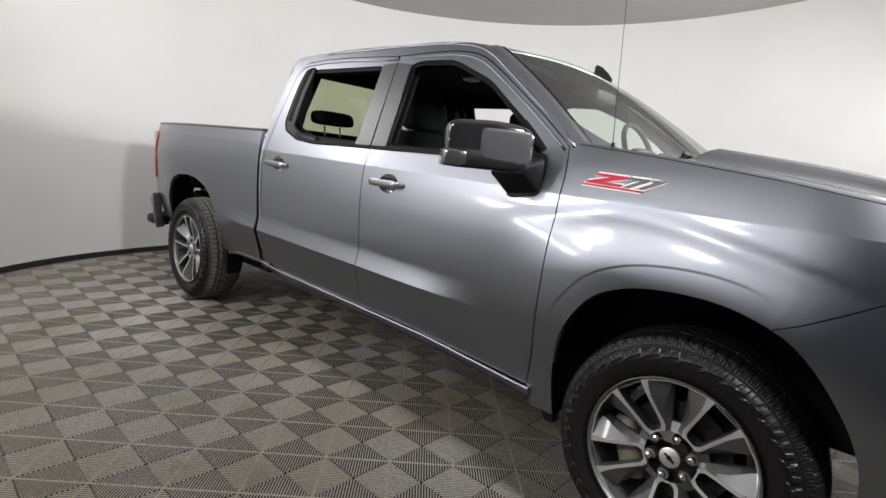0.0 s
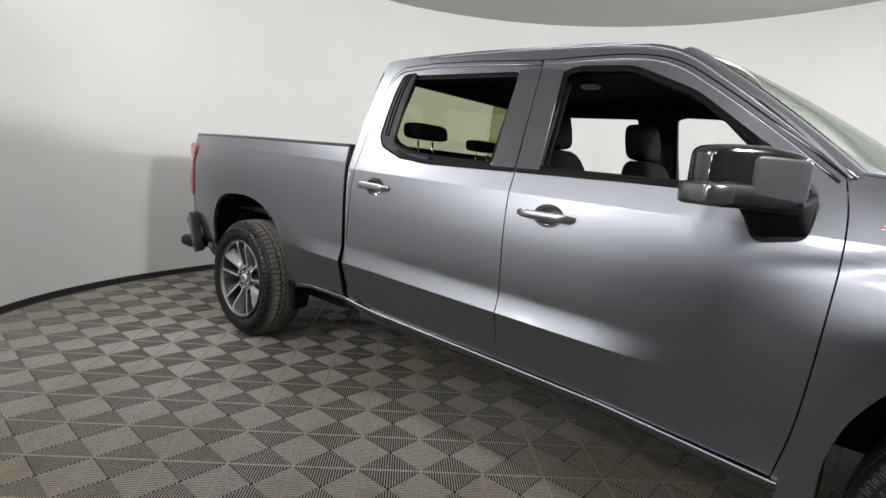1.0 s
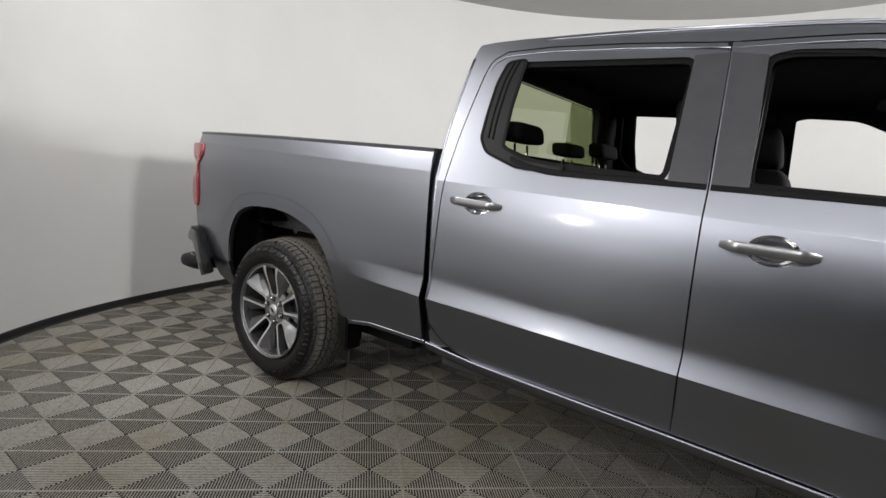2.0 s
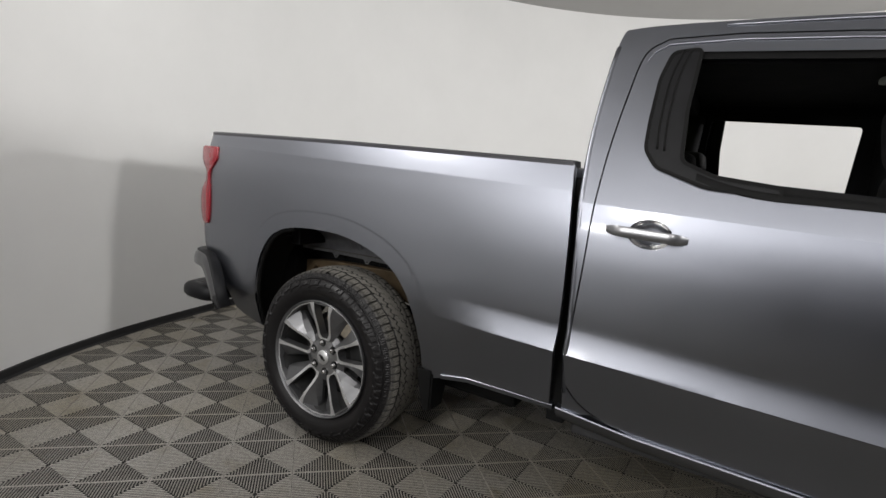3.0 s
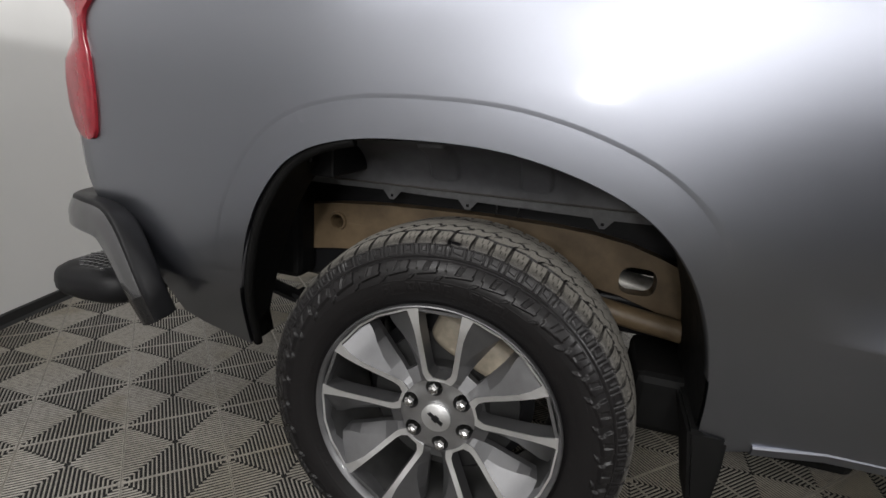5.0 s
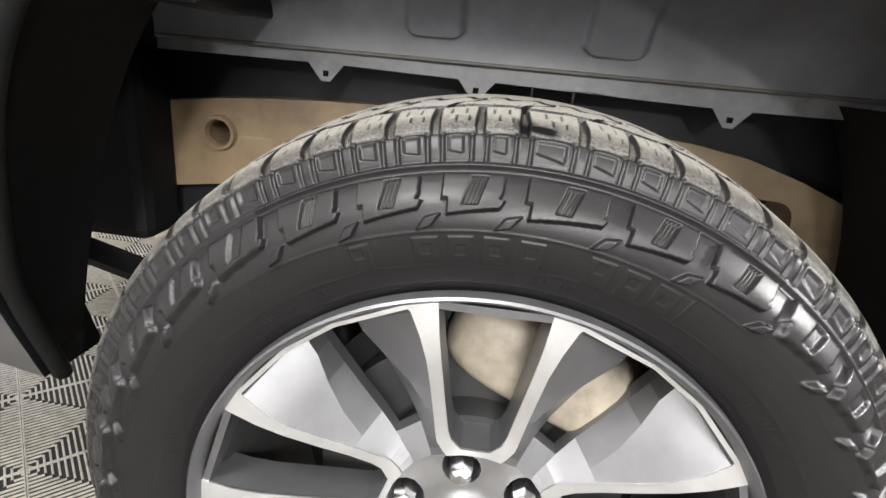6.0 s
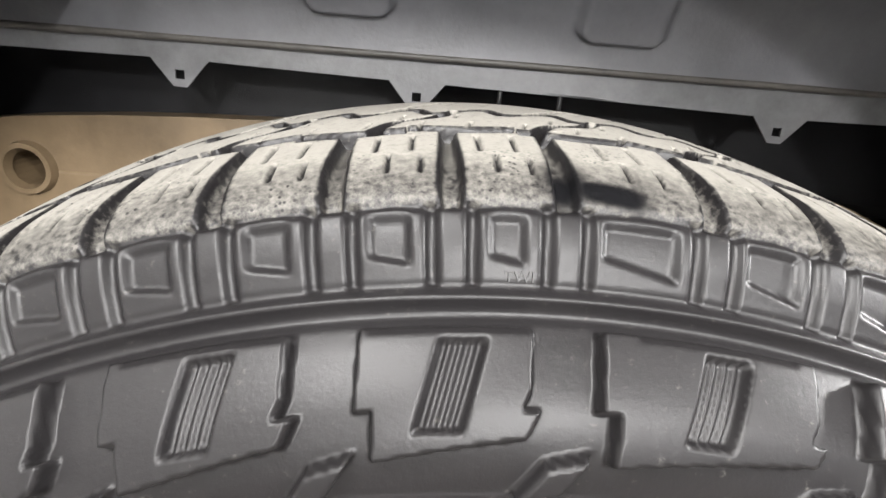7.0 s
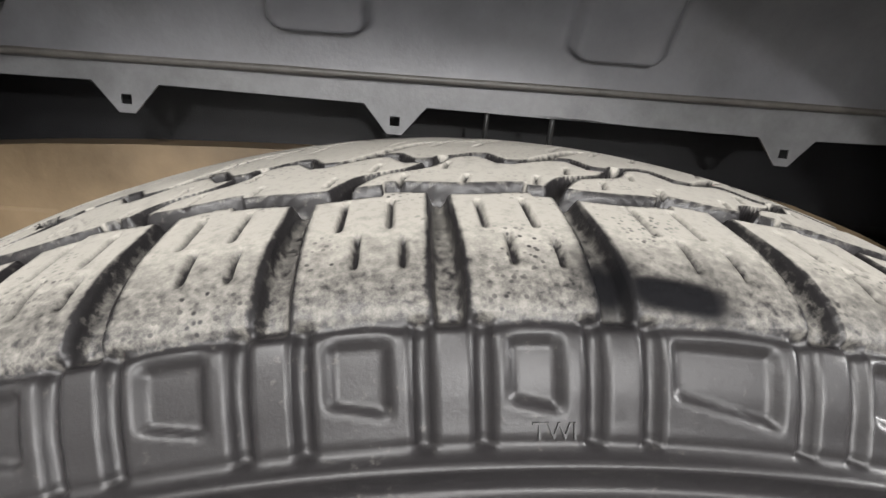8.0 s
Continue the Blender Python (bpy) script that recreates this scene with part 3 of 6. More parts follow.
BED_TOP = [(-0.965, 1.367), (0.0, 1.366), (1.034, 1.352)]
BED_FRONT = spline([(1.034, 1.352), (1.048, 1.25), (1.060, 1.10), (1.064, 0.90), (1.060, 0.72), (1.050, 0.50)], 3)
BED_REAR = spline([(-0.762, 0.450), (-0.80, 0.56), (-0.87, 0.66), (-0.96, 0.73), (-1.022, 0.80), (-1.03, 0.90), (-1.02, 1.06), (-1.004, 1.22), (-0.988, 1.33), (-0.965, 1.367)], 4)
R0, R1 = 6, 58      # the stretch of the arch line that carries the flare
F0, F1 = 6, 33
BED = BED_TOP[:2] + BED_FRONT + [(0.80, 0.502), (0.66, 0.49), (0.56, 0.455)] + REAR_ARCH[::-1] + [(-0.62, 0.412), (-0.70, 0.428)] + BED_REAR[:-1]

SEAM_B = [(2.118, 0.474), (2.121, 0.60), (2.124, 0.75), (2.118, 1.035), (2.113, 1.29), (2.096, 1.55), (2.082, 1.772)]
SEAM_C = spline([(1.240, 1.786), (1.176, 1.735), (1.150, 1.60), (1.128, 1.40), (1.121, 1.20), (1.117, 1.04), (1.103, 0.80), (1.097, 0.65), (1.118, 0.585), (1.190, 0.525), (1.330, 0.486)], 4)
REAR_DOOR = [(2.082, 1.772), (1.75, 1.79), (1.45, 1.796)] + SEAM_C + [(1.7, 0.480)] + SEAM_B[:-1]
SEAM_F = spline([(3.165, 0.418), (3.195, 0.58), (3.213, 0.74), (3.226, 0.95), (3.232, 1.12), (3.224, 1.25), (3.200, 1.352)], 4)
A_LINE = spline([(3.200, 1.352), (3.04, 1.475), (2.839, 1.618), (2.66, 1.728), (2.50, 1.768), (2.30, 1.775), (2.082, 1.772)], 4)
FRONT_DOOR = SEAM_B[:-1] + A_LINE[::-1] + SEAM_F[::-1][1:] + [(2.9, 0.436), (2.5, 0.462)]
REAR_WIN = rounded([(1.262, 1.738), (1.236, 1.455), (1.300, 1.372), (1.48, 1.316), (1.985, 1.296), (1.995, 1.724)], 0.05)
FRONT_WIN = rounded([(2.196, 1.294), (2.188, 1.715), (2.26, 1.735), (2.49, 1.724), (2.74, 1.618), (2.985, 1.440), (3.095, 1.338), (3.09, 1.275)], 0.05)


def ellipse(cx, cz, a, b, n=28):
    return [(cx + a * math.cos(2 * math.pi * k / n), cz + b * math.sin(2 * math.pi * k / n)) for k in range(n)]


def bowl(cx, cz, a, b, side, parent):
    rings = []
    for k, s in enumerate((1.03, 1.0, 0.9, 0.7, 0.4, 0.1)):
        depth = (-0.001, 0.006, 0.028, 0.040, 0.045, 0.046)[k]
        rings.append([(x, side * (width(x, z) - depth), z) for x, z in ellipse(cx, cz, a * s, b * s)])
    part("handle_recess", loft(rings, caps=False), PAINT, parent, "painted handle recess", smooth=180)


def handle(x0, x1, zc, slope, side, parent):
    """A flat strap handle with rounded ends over its bowl."""
    n = 14
    rings = []
    for k in range(n + 1):
        t = k / n
        x = x0 + (x1 - x0) * t
        z = zc + slope * (x - (x0 + x1) / 2)
        e = min(t, 1 - t)
        hh = 0.0165 * (0.55 + 0.45 * smoothstep(0, 0.12, e))
        out = 0.008 + 0.026 * smoothstep(0, 0.16, e)
        th = 0.006 + 0.008 * smoothstep(0.0, 0.2, e)
        w = width(x, z)
        prof = [(-th, -0.9), (-0.2 * th, -1), (0, -0.72), (0.0015, -0.1), (0, 0.72), (-0.2 * th, 1), (-th, 0.9)]
        rings.append([(x, side * (w + out + o), z + q * hh) for o, q in prof])
    h = part("handle", loft(rings), HANDLE, parent, "satin grey pull handle", smooth=50)
    return h


def window_ring(name, outline, side, parent, out_w=0.0, in_w=0.020, lift=-0.008, material=None):
    return panel(name, inset(outline, -0.003), [inset(outline, in_w)], on_side(side, lift), material or SEAL, parent, 0.08, 0.06, SLOPE, (), (0, -side * 0.02, 0), 0, "black rubber window seal", flip=side > 0)


QUARTER = rounded([(1.345, 1.748), (1.262, 1.738), (1.239, 1.65), (1.236, 1.51), (1.240, 1.416), (1.282, 1.362), (1.43, 1.312), (1.62, 1.302), (1.62, 1.328), (1.45, 1.345), (1.350, 1.385), (1.338, 1.55)], 0.02, 4)


def build_body(truck):
    for side in (-1, 1):
        bed = side_panel("bed_side", BED, [], side, PAINT, truck, label="grey metallic cargo bed side with flared wheel arch", dv=0.02 if side < 0 else 0.05, du=0.04 if side < 0 else 0.1)
        arch_flare("bed_flare", REAR_ARCH, R0, R1, 0.082, side, bed, True)
        # rail cap along the top of the bed side
        rings = []
        for k in range(25):
            x = -0.965 + 1.995 * k / 24
            z = float(np.interp(x, [-0.978, 0, 1.034], [1.370, 1.366, 1.352]))
            w = width(x, z)
            rings.append([(x, side * (w + o), z + q) for o, q in ((0.002, -0.006), (0.003, 0.006), (-0.006, 0.012), (-0.075, 0.012), (-0.085, -0.01), (-0.06, -0.012))])
        part("rail_cap", loft(rings), TRIM, truck, "black plastic bed rail cap", smooth=40)
        rd = side_panel("rear_door", REAR_DOOR, [REAR_WIN, ellipse(1.303, 1.155, 0.062, 0.043)], side, PAINT, truck, label="grey metallic rear door, window lowered", dv=0.022 if side < 0 else 0.05)
        fd = side_panel("front_door", FRONT_DOOR, [FRONT_WIN, ellipse(2.313, 1.130, 0.064, 0.043)], side, PAINT, truck, label="grey metallic front door, window lowered", dv=0.022 if side < 0 else 0.05)
        bowl(1.303, 1.155, 0.064, 0.045, side, rd)
        bowl(2.313, 1.130, 0.066, 0.045, side, fd)
        handle(1.172, 1.412, 1.155, -0.03, side, rd)
        handle(2.175, 2.428, 1.130, -0.02, side, fd)
        window_ring("window_seal", REAR_WIN, side, rd)
        window_ring("window_seal", FRONT_WIN, side, fd)
        # dark pillar trims beside the door joint and the belt mouldings
        side_panel("pillar_trim", [(1.99, 1.306), (2.107, 1.302), (2.097, 1.54), (2.085, 1.736), (1.980, 1.732)], [], side, TRIM, rd, 0.005, "dark grey pillar trim", 0.006, 0, 0.04, 0.022)
        side_panel("pillar_trim", [(2.119, 1.302), (2.222, 1.298), (2.196, 1.722), (2.092, 1.736), (2.104, 1.54)], [], side, TRIM, fd, 0.005, "dark grey pillar trim", 0.006, 0, 0.04, 0.022)
        side_panel("quarter_trim", QUARTER, [], side, BLACK, rd, 0.004, "black trim behind the rear window", 0.012, 0, 0.04, 0.03)
        for dx in (0.030, 0.052):
            line = spline([(1.262 + dx, 1.742), (1.240 + dx, 1.65), (1.236 + dx, 1.51), (1.244 + dx, 1.425 - 0.2 * dx)], 5)
            part("trim_rib", tube([(x, side * (width(x, z, False) + 0.006), z) for x, z in line], 0.0035, 6), SEAL, rd, "black rib on the window trim", smooth=180)
        side_panel("trim_seal", inset(QUARTER, -0.006), [inset(QUARTER, 0.005)], side, SEAL, rd, 0.0062, "black seal round the trim", 0.008, 0, 0.06, 0.05)
        for dn, x0, x1 in ((rd, 1.40, 2.107), (fd, 2.119, 3.09)):
            rings = []
            for k in range(17):
                x = x0 + (x1 - x0) * k / 16
                z = 1.2985 - 0.006 * (x - 2.1) + (0.04 * ((1.62 - x) / 0.22) ** 2 if x < 1.62 else 0)
                rings.append([(x, side * (width(x, z + q) + o), z + q) for o, q in ((-0.012, 0.012), (0.004, 0.010), (0.007, 0.0), (0.004, -0.011), (-0.004, -0.012))])
            part("belt_moulding", loft(rings), SEAL, dn, "black belt moulding", smooth=40)
        # cab side round the doors: rear pillar and roof rail
        outer = spline([(1.094, 0.50), (1.090, 0.80), (1.080, 1.10), (1.066, 1.28), (1.058, 1.42), (1.062, 1.60), (1.083, 1.80), (1.13, 1.832), (1.30, 1.842)], 4)
        top = spline([(1.30, 1.842), (1.7, 1.846), (2.1, 1.838), (2.45, 1.822), (2.66, 1.775), (2.86, 1.645), (3.06, 1.497), (3.235, 1.362)], 4)
        inner = A_LINE + [(1.75, 1.79), (1.45, 1.796)] + SEAM_C[:-1] + [(1.20, 0.516)]
        side_panel("cab_pillar", outer + top[1:] + inner + [(1.16, 0.505)], [], side, PAINT, truck, label="grey metallic cab pillar and roof rail", depth=0.03)
        edge = [p for p in outer if 0.52 < p[1] < 1.79]
        part("pillar_edge_bead", tube([(x + 0.008, side * (width(x + 0.008, z, False) - 0.0095), z) for x, z in edge], 0.0115, 10), PAINT, truck, "rounded rear edge of the cab", smooth=180)
        for owner, line in ((fd, A_LINE), (rd, [(2.082, 1.772), (1.9, 1.782), (1.75, 1.79), (1.45, 1.796)] + SEAM_C[:6])):
            low = outset(line, 0.020)
            thick = [0.0055 * min(1, 0.15 + (len(low) - 1 - k) / 5) for k in range(len(low))]
            part("door_frame_bead", tube([(x, side * (width(x, z, False) + 0.001), z) for x, z in low], thick, 8), PAINT, owner, "rolled edge of the door frame", smooth=180)
        rail = outset(top[1:], -0.016)
        part("roof_rail_bead", tube([(x, side * (width(x, z, False) + 0.0005), z) for x, z in rail], 0.006, 8), PAINT, truck, "rolled edge of the roof rail", smooth=180)
        # rocker below the doors
        rings = []
        for k in range(33):
            x = 1.075 + 2.11 * k / 32
            zt = float(np.interp(x, [1.075, 1.33, 2.1, 2.6, 2.9, 3.165, 3.245], [0.512, 0.490, 0.472, 0.457, 0.434, 0.414, 0.412]))
            w = 0.912
            rings.append([(x, side * yy, zz) for yy, zz in ((w - 0.03, zt), (w + 0.007, zt - 0.001), (w + 0.010, zt - 0.005), (w + 0.002, zt - 0.025), (w - 0.03, zt - 0.055), (w - 0.08, zt - 0.075), (w - 0.14, zt - 0.075), (w - 0.14, zt))])
        part("rocker_panel", loft(rings), PAINT, truck, "grey metallic rocker panel", smooth=35)
        rings = []
        for k in range(9):
            x = 0.60 + 0.46 * k / 8
            zt = float(np.interp(x, [0.6, 0.72, 1.06], [0.49, 0.510, 0.512]))
            w = 0.905
            rings.append([(x, side * yy, zz) for yy, zz in ((w - 0.03, zt), (w + 0.005, zt - 0.001), (w + 0.008, zt - 0.004), (w + 0.004, zt - 0.02), (w - 0.03, zt - 0.03))])
        part("bed_sill", loft(rings), PAINT, truck, "grey metallic lower bed edge", smooth=35)
        # front fender and its bumper corner
        fender = SEAM_F + [(3.24, 1.362), (3.50, 1.335), (3.90, 1.285), (4.25, 1.225), (4.56, 1.12), (4.58, 1.09), (4.30, 1.055), (4.166, 1.003), (4.099, 0.963), (4.012, 0.914)] + FRONT_ARCH[:F1 + 1][::-1] + [(3.24, 0.33), (3.18, 0.33)]
        fen = side_panel("front_fender", fender, [], side, PAINT, truck, label="grey metallic front fender with flared arch", du=0.04 if side < 0 else 0.1, dv=0.02 if side < 0 else 0.05)
        arch_flare("front_flare", FRONT_ARCH, F0, F1, 0.078, side, fen, False)
        bumper = FRONT_ARCH[F1:] + [(4.30, 0.34), (4.56, 0.42), (4.58, 1.09), (4.30, 1.055), (4.166, 1.003), (4.099, 0.963), (4.012, 0.914)]
        side_panel("front_bumper", bumper, [], side, PAINT, truck, 0.0, "grey metallic front bumper corner", du=0.05, gap=0.0008)
        side_panel("mud_flap", [(3.19, 0.50), (3.275, 0.50), (3.268, 0.40), (3.262, 0.27), (3.225, 0.27), (3.19, 0.36)], [], side, BLACK, truck, -0.04, "black moulded mud flap", 0.05, 0)
    
        bm = loft([[(0.486, side * 0.915, 0.495), (0.560, side * 0.908, 0.495), (0.560, side * 0.74, 0.495), (0.486, side * 0.74, 0.495)],
                   [(0.50, side * 0.915, 0.42), (0.562, side * 0.910, 0.42), (0.562, side * 0.78, 0.42), (0.50, side * 0.78, 0.42)],
                   [(0.52, side * 0.905, 0.31), (0.558, side * 0.902, 0.31), (0.558, side * 0.80, 0.31), (0.52, side * 0.80, 0.31)]])
        bmesh.ops.bevel(bm, geom=bm.edges[:], offset=0.007, segments=2, affect="EDGES")
        part("mud_flap", bm, SEAL, truck, "black moulded mud flap", smooth=40)
        # black lips inside the arches
        for arch, y_in in ((REAR_ARCH, 0.76), (FRONT_ARCH, 0.55)):
            rings = []
            for (x, z) in arch:
                w = width(x, z)
                rings.append([(x, side * yy, z) for yy in (w - 0.012, w - 0.02, w - 0.10, 0.58 if 0.3 < x < 1 else y_in)])
            bm = bmesh.new()
            vs = [[bm.verts.new(p) for p in r] for r in rings]
            for i, (a, b) in enumerate(zip(vs, vs[1:])):
                mx = (arch[i][0] + arch[i + 1][0]) / 2
                for k in range(3):
                    if arch is REAR_ARCH and k == 2 and -0.36 < mx < 0.40:
                        continue
                    bm.faces.new((a[k], a[k + 1], b[k + 1], b[k]))
            if arch is REAR_ARCH:
                part("liner_edge", tube([(x + 0.008, side * (width(x, z) - 0.018), z) for x, z in arch[:26]], 0.0115, 8), SEAL, truck, "rolled black edge of the arch liner", smooth=180)
            part("arch_liner", bm, SEAL, truck, "black plastic wheel arch liner", smooth=180)
        # tail lamp: two red blocks joined by a slim neck
        rings = []
        for z, xf, xr in ((1.304, -0.862, -1.010), (1.298, -0.850, -1.026), (1.26, -0.846, -1.030), (1.235, -0.850, -1.030), (1.205, -0.880, -1.016), (1.185, -0.903, -1.000), (1.165, -0.912, -0.994), (1.125, -0.912, -0.996), (1.10, -0.906, -1.012), (1.075, -0.902, -1.030), (1.03, -0.901, -1.036), (0.97, -0.903, -1.034), (0.92, -0.910, -1.022), (0.902, -0.918, -1.012), (0.893, -0.932, -1.0)):
            wf, xm = width(xf, z), xf + 0.4 * (xr + 0.03 - xf)
            sec = [(xf, wf - 0.02), (xf - 0.001, wf + 0.004), (xf - 0.006, wf + 0.008), (xm, width(xm, z) + 0.010), (xr + 0.032, 0.880), (xr + 0.014, 0.868), (xr + 0.003, 0.850), (xr, 0.825), (xr, 0.765), (xr + 0.04, 0.765)]
            rings.append([(x, side * y, z) for x, y in sec])
        part("tail_lamp", loft(rings), RED, truck, "red dumbbell-shaped tail lamp", smooth=50)
        side_panel("inner_trim", [(1.14, 1.25), (1.15, 1.60), (1.19, 1.77), (2.45, 1.765), (2.66, 1.70), (2.839, 1.592), (3.05, 1.44), (3.16, 1.33), (3.15, 1.25)], [inset(REAR_WIN, 0.026), inset(FRONT_WIN, 0.026)], side, HEAD, truck, -0.05, "dark inner window surround", 0.012, 0, 0.08, 0.06)
        # door mirror
        build_mirror(side, fd)


def superbox(cx, cy, cz, a, b, c, e=0.35, nu=20, nv=14, taper=None):
    """A soft box."""
    def f(u, v):
        th, ph = 2 * math.pi * u, math.pi * (v - 0.5)
        sp = lambda w: math.copysign(abs(w) ** e, w)
        x, y, z = a * sp(math.cos(ph)) * sp(math.cos(th)), b * sp(math.cos(ph)) * sp(math.sin(th)), c * sp(math.sin(ph))
        if taper:
            x, y, z = taper(x, y, z)
        return (cx + x, cy + y, cz + z)
    bm = grid_bm(f, nu, nv)
    bmesh.ops.remove_doubles(bm, verts=bm.verts[:], dist=1e-5)
    return bm


def build_mirror(side, door):
    """A swept-back door mirror: long soft box from the door out to its tip, on a wedge foot."""
    d = Vector((-0.62, -0.785, 0))
    mid = Vector((2.995, -1.085, 1.325))
    turn = Matrix.Translation(mid) @ Matrix.Rotation(math.atan2(d.y, d.x), 4, "Z")
    flip = Matrix.Diagonal((1, -side, 1, 1))

    def put(name, bm, m, parent, label=""):
        bmesh.ops.transform(bm, matrix=flip @ turn, verts=bm.verts)
        return part(name, bm, m, parent, label, smooth=180)
    # local x runs outwards to the tip, local -y... +y faces forward
    head = put("mirror_housing", superbox(0, 0, 0, 0.160, 0.068, 0.088, 0.30, 28, 18, lambda a, b, c: (a, b * (1 - 0.9 * max(0, a)), c * (1 - 0.4 * max(0, a)) - 0.02 * (a < 0) * (a / 0.16) ** 2)), GLOSS, door, "gloss black door mirror housing")
    put("mirror_lower_shell", superbox(0.012, 0.0, -0.050, 0.156, 0.071, 0.036, 0.32, 28, 12), BLACK, head, "black lower mirror shell")
    put("mirror_tip", superbox(0.122, 0.0, -0.052, 0.050, 0.0715, 0.033, 0.34, 24, 12), BUMPER, head, "satin grey mirror tip")
    put("mirror_front_insert", superbox(-0.050, 0.057, 0.000, 0.092, 0.014, 0.060, 0.22), TRIM, head, "satin dark front insert of the mirror")
    put("mirror_glass", superbox(0.0, -0.066, 0.0, 0.125, 0.006, 0.070, 0.25), CHROME, head, "mirror glass")
    rings = []
    for k in range(8):
        t = k / 7
        y = 1.03 - 0.085 * t
        x0, x1 = 2.985 + 0.015 * t, 3.125 + 0.02 * t
        z0, z1 = 1.215 - 0.068 * t, 1.27 + 0.03 * t
        rings.append([(x, side * y, z) for x, z in rounded([(x0, z0), (x1, z0 + 0.02), (x1 + 0.01, z1), (x0 - 0.02, z1)], 0.02, 3)])
    part("mirror_arm", loft(rings), BLACK, head, "black mirror foot", smooth=50)
    side_panel("mirror_base", rounded([(2.955, 1.30), (3.12, 1.325), (3.155, 1.25), (3.145, 1.165), (3.010, 1.140), (2.985, 1.22)], 0.03), [], side, BLACK, head, 0.010, "black mirror base plate", 0.01, 0, 0.05, 0.04)


AERIAL = (3.347, -0.82, 1.345)


def build_cab(truck):
    # roof skin
    def roof(u, v):
        x = 1.060 + (2.66 - 1.060) * u
        q = 2 * v - 1
        ze = float(np.interp(x, [1.060, 1.13, 1.3, 1.7, 2.1, 2.45, 2.60, 2.66], [1.803, 1.836, 1.842, 1.846, 1.838, 1.822, 1.804, 1.790]))
        yw = float(np.interp(x, [1.060, 1.12, 2.45, 2.66], [0.66, 0.70, 0.708, 0.715]))
        crown = (0.055 - 0.027 * smoothstep(0.45, 1.0, u)) * (1 - abs(q) ** 2.6)
        return (x + 0.09 * (1 - q * q) * smoothstep(0.55, 1, u), q * yw, ze + crown * (0.4 + 0.6 * smoothstep(0, 0.12, u)) - 0.004 * abs(q) ** 8 - 0.016 * smoothstep(0.90, 1.0, u))
    bm = grid_bm(roof, 40, 36)
    r = bmesh.ops.extrude_face_region(bm, geom=bm.faces[:])
    bmesh.ops.translate(bm, vec=(0, 0, -0.007), verts=[g for g in r["geom"] if isinstance(g, bmesh.types.BMVert)])
    part("roof", bm, PAINT, truck, "grey metallic cab roof", smooth=40)
    # overhang at the back of the roof, with a black strip for the shaded gap below it
    rings = []
    for k in range(25):
        q = k / 12 - 1
        top, edge = 0.022 * (1 - abs(q) ** 2.6), 0.010 * abs(q) ** 8
        rings.append([(x + edge, q * 0.672, z + top * lift) for x, z, lift in ((1.112, 1.742, 0), (1.078, 1.744, 0.2), (1.066, 1.752, 0.4), (1.059, 1.770, 0.7), (1.0585, 1.790, 1), (1.064, 1.801, 1), (1.112, 1.818, 1))])
    part("roof_overhang", loft(rings), PAINT, truck, "grey metallic roof overhang above the rear window", smooth=50)
    part("overhang_gap_strip", tube([(1.094, y, 1.740) for y in np.linspace(-0.655, 0.655, 9)], 0.006, 6), SEAL, truck, "black strip standing for the shaded gap below the roof overhang", smooth=180)
    # headliner and inner shell
    def liner(u, v):
        x = 1.12 + (2.66 - 1.12) * u
        q = 2 * v - 1
        return (x, q * 0.70, 1.775 + 0.03 * (1 - q * q) - 0.05 * smoothstep(0.85, 1, u))
    part("headliner", grid_bm(liner, 20, 12), HEAD, truck, "dark cloth headliner", smooth=180)
    part("underbody", box_bm(0.75, 3.1, -0.60, 0.60, 0.34, 0.44, 0.03), BLACK, truck, "black underbody shield")
    part("cab_floor", box_bm(1.12, 3.2, -0.85, 0.85, 0.40, 0.46, 0.01), DASH, truck)
    for side in (-1, 1):
        for x0, x1, sill in ((1.18, 2.07, 1.27), (2.13, 3.16, 1.255)):
            bm = loft([[(x0, side * 0.885, 0.5), (x1, side * 0.885, 0.47), (x1, side * 0.82, 0.47), (x0, side * 0.82, 0.5)],
                       [(x0, side * 0.90, 1.0), (x1, side * 0.90, 1.0), (x1, side * 0.80, 1.0), (x0, side * 0.80, 1.0)],
                       [(x0, side * 0.885, sill), (x1, side * 0.885, sill), (x1, side * 0.84, sill + 0.01), (x0, side * 0.84, sill + 0.01)]])
            part("inner_door_panel", bm, DASH, truck, "dark inner door panel", smooth=40)
        # pillar covers inside the cab
        for pts, r in (([(2.11, side * 0.84, 1.2), (2.09, side * 0.775, 1.5), (2.08, side * 0.685, 1.76)], 0.05),
                       ([(1.17, side * 0.83, 1.2), (1.17, side * 0.76, 1.5), (1.20, side * 0.67, 1.76)], 0.06),
                       ([(3.10, side * 0.85, 1.32), (2.86, side * 0.775, 1.54), (2.61, side * 0.69, 1.74)], 0.032)):
            part("inner_pillar", tube(pts, r, 10), HEAD, truck, "dark inner pillar cover", smooth=180)
    # cab back wall with its window
    def back(u, v):
        q = u / 0.80
        x = 1.092 + 0.010 * smoothstep(1.5, 1.8, v) + 0.006 * abs(q) ** 4
        return (x, u, v)
    win = rounded([(-0.76, 1.37), (0.76, 1.37), (0.640, 1.735), (-0.640, 1.735)], 0.05)
    outline = rounded([(-0.88, 0.54), (0.88, 0.54), (0.91, 1.0), (0.872, 1.32), (0.655, 1.80), (-0.655, 1.80), (-0.872, 1.32), (-0.91, 1.0)], 0.05)
    panel("cab_back", outline, [win], back, PAINT, truck, 0.1, 0.08, 0, (), (0.05, 0, 0), 0, "grey metallic cab back wall", flip=True)
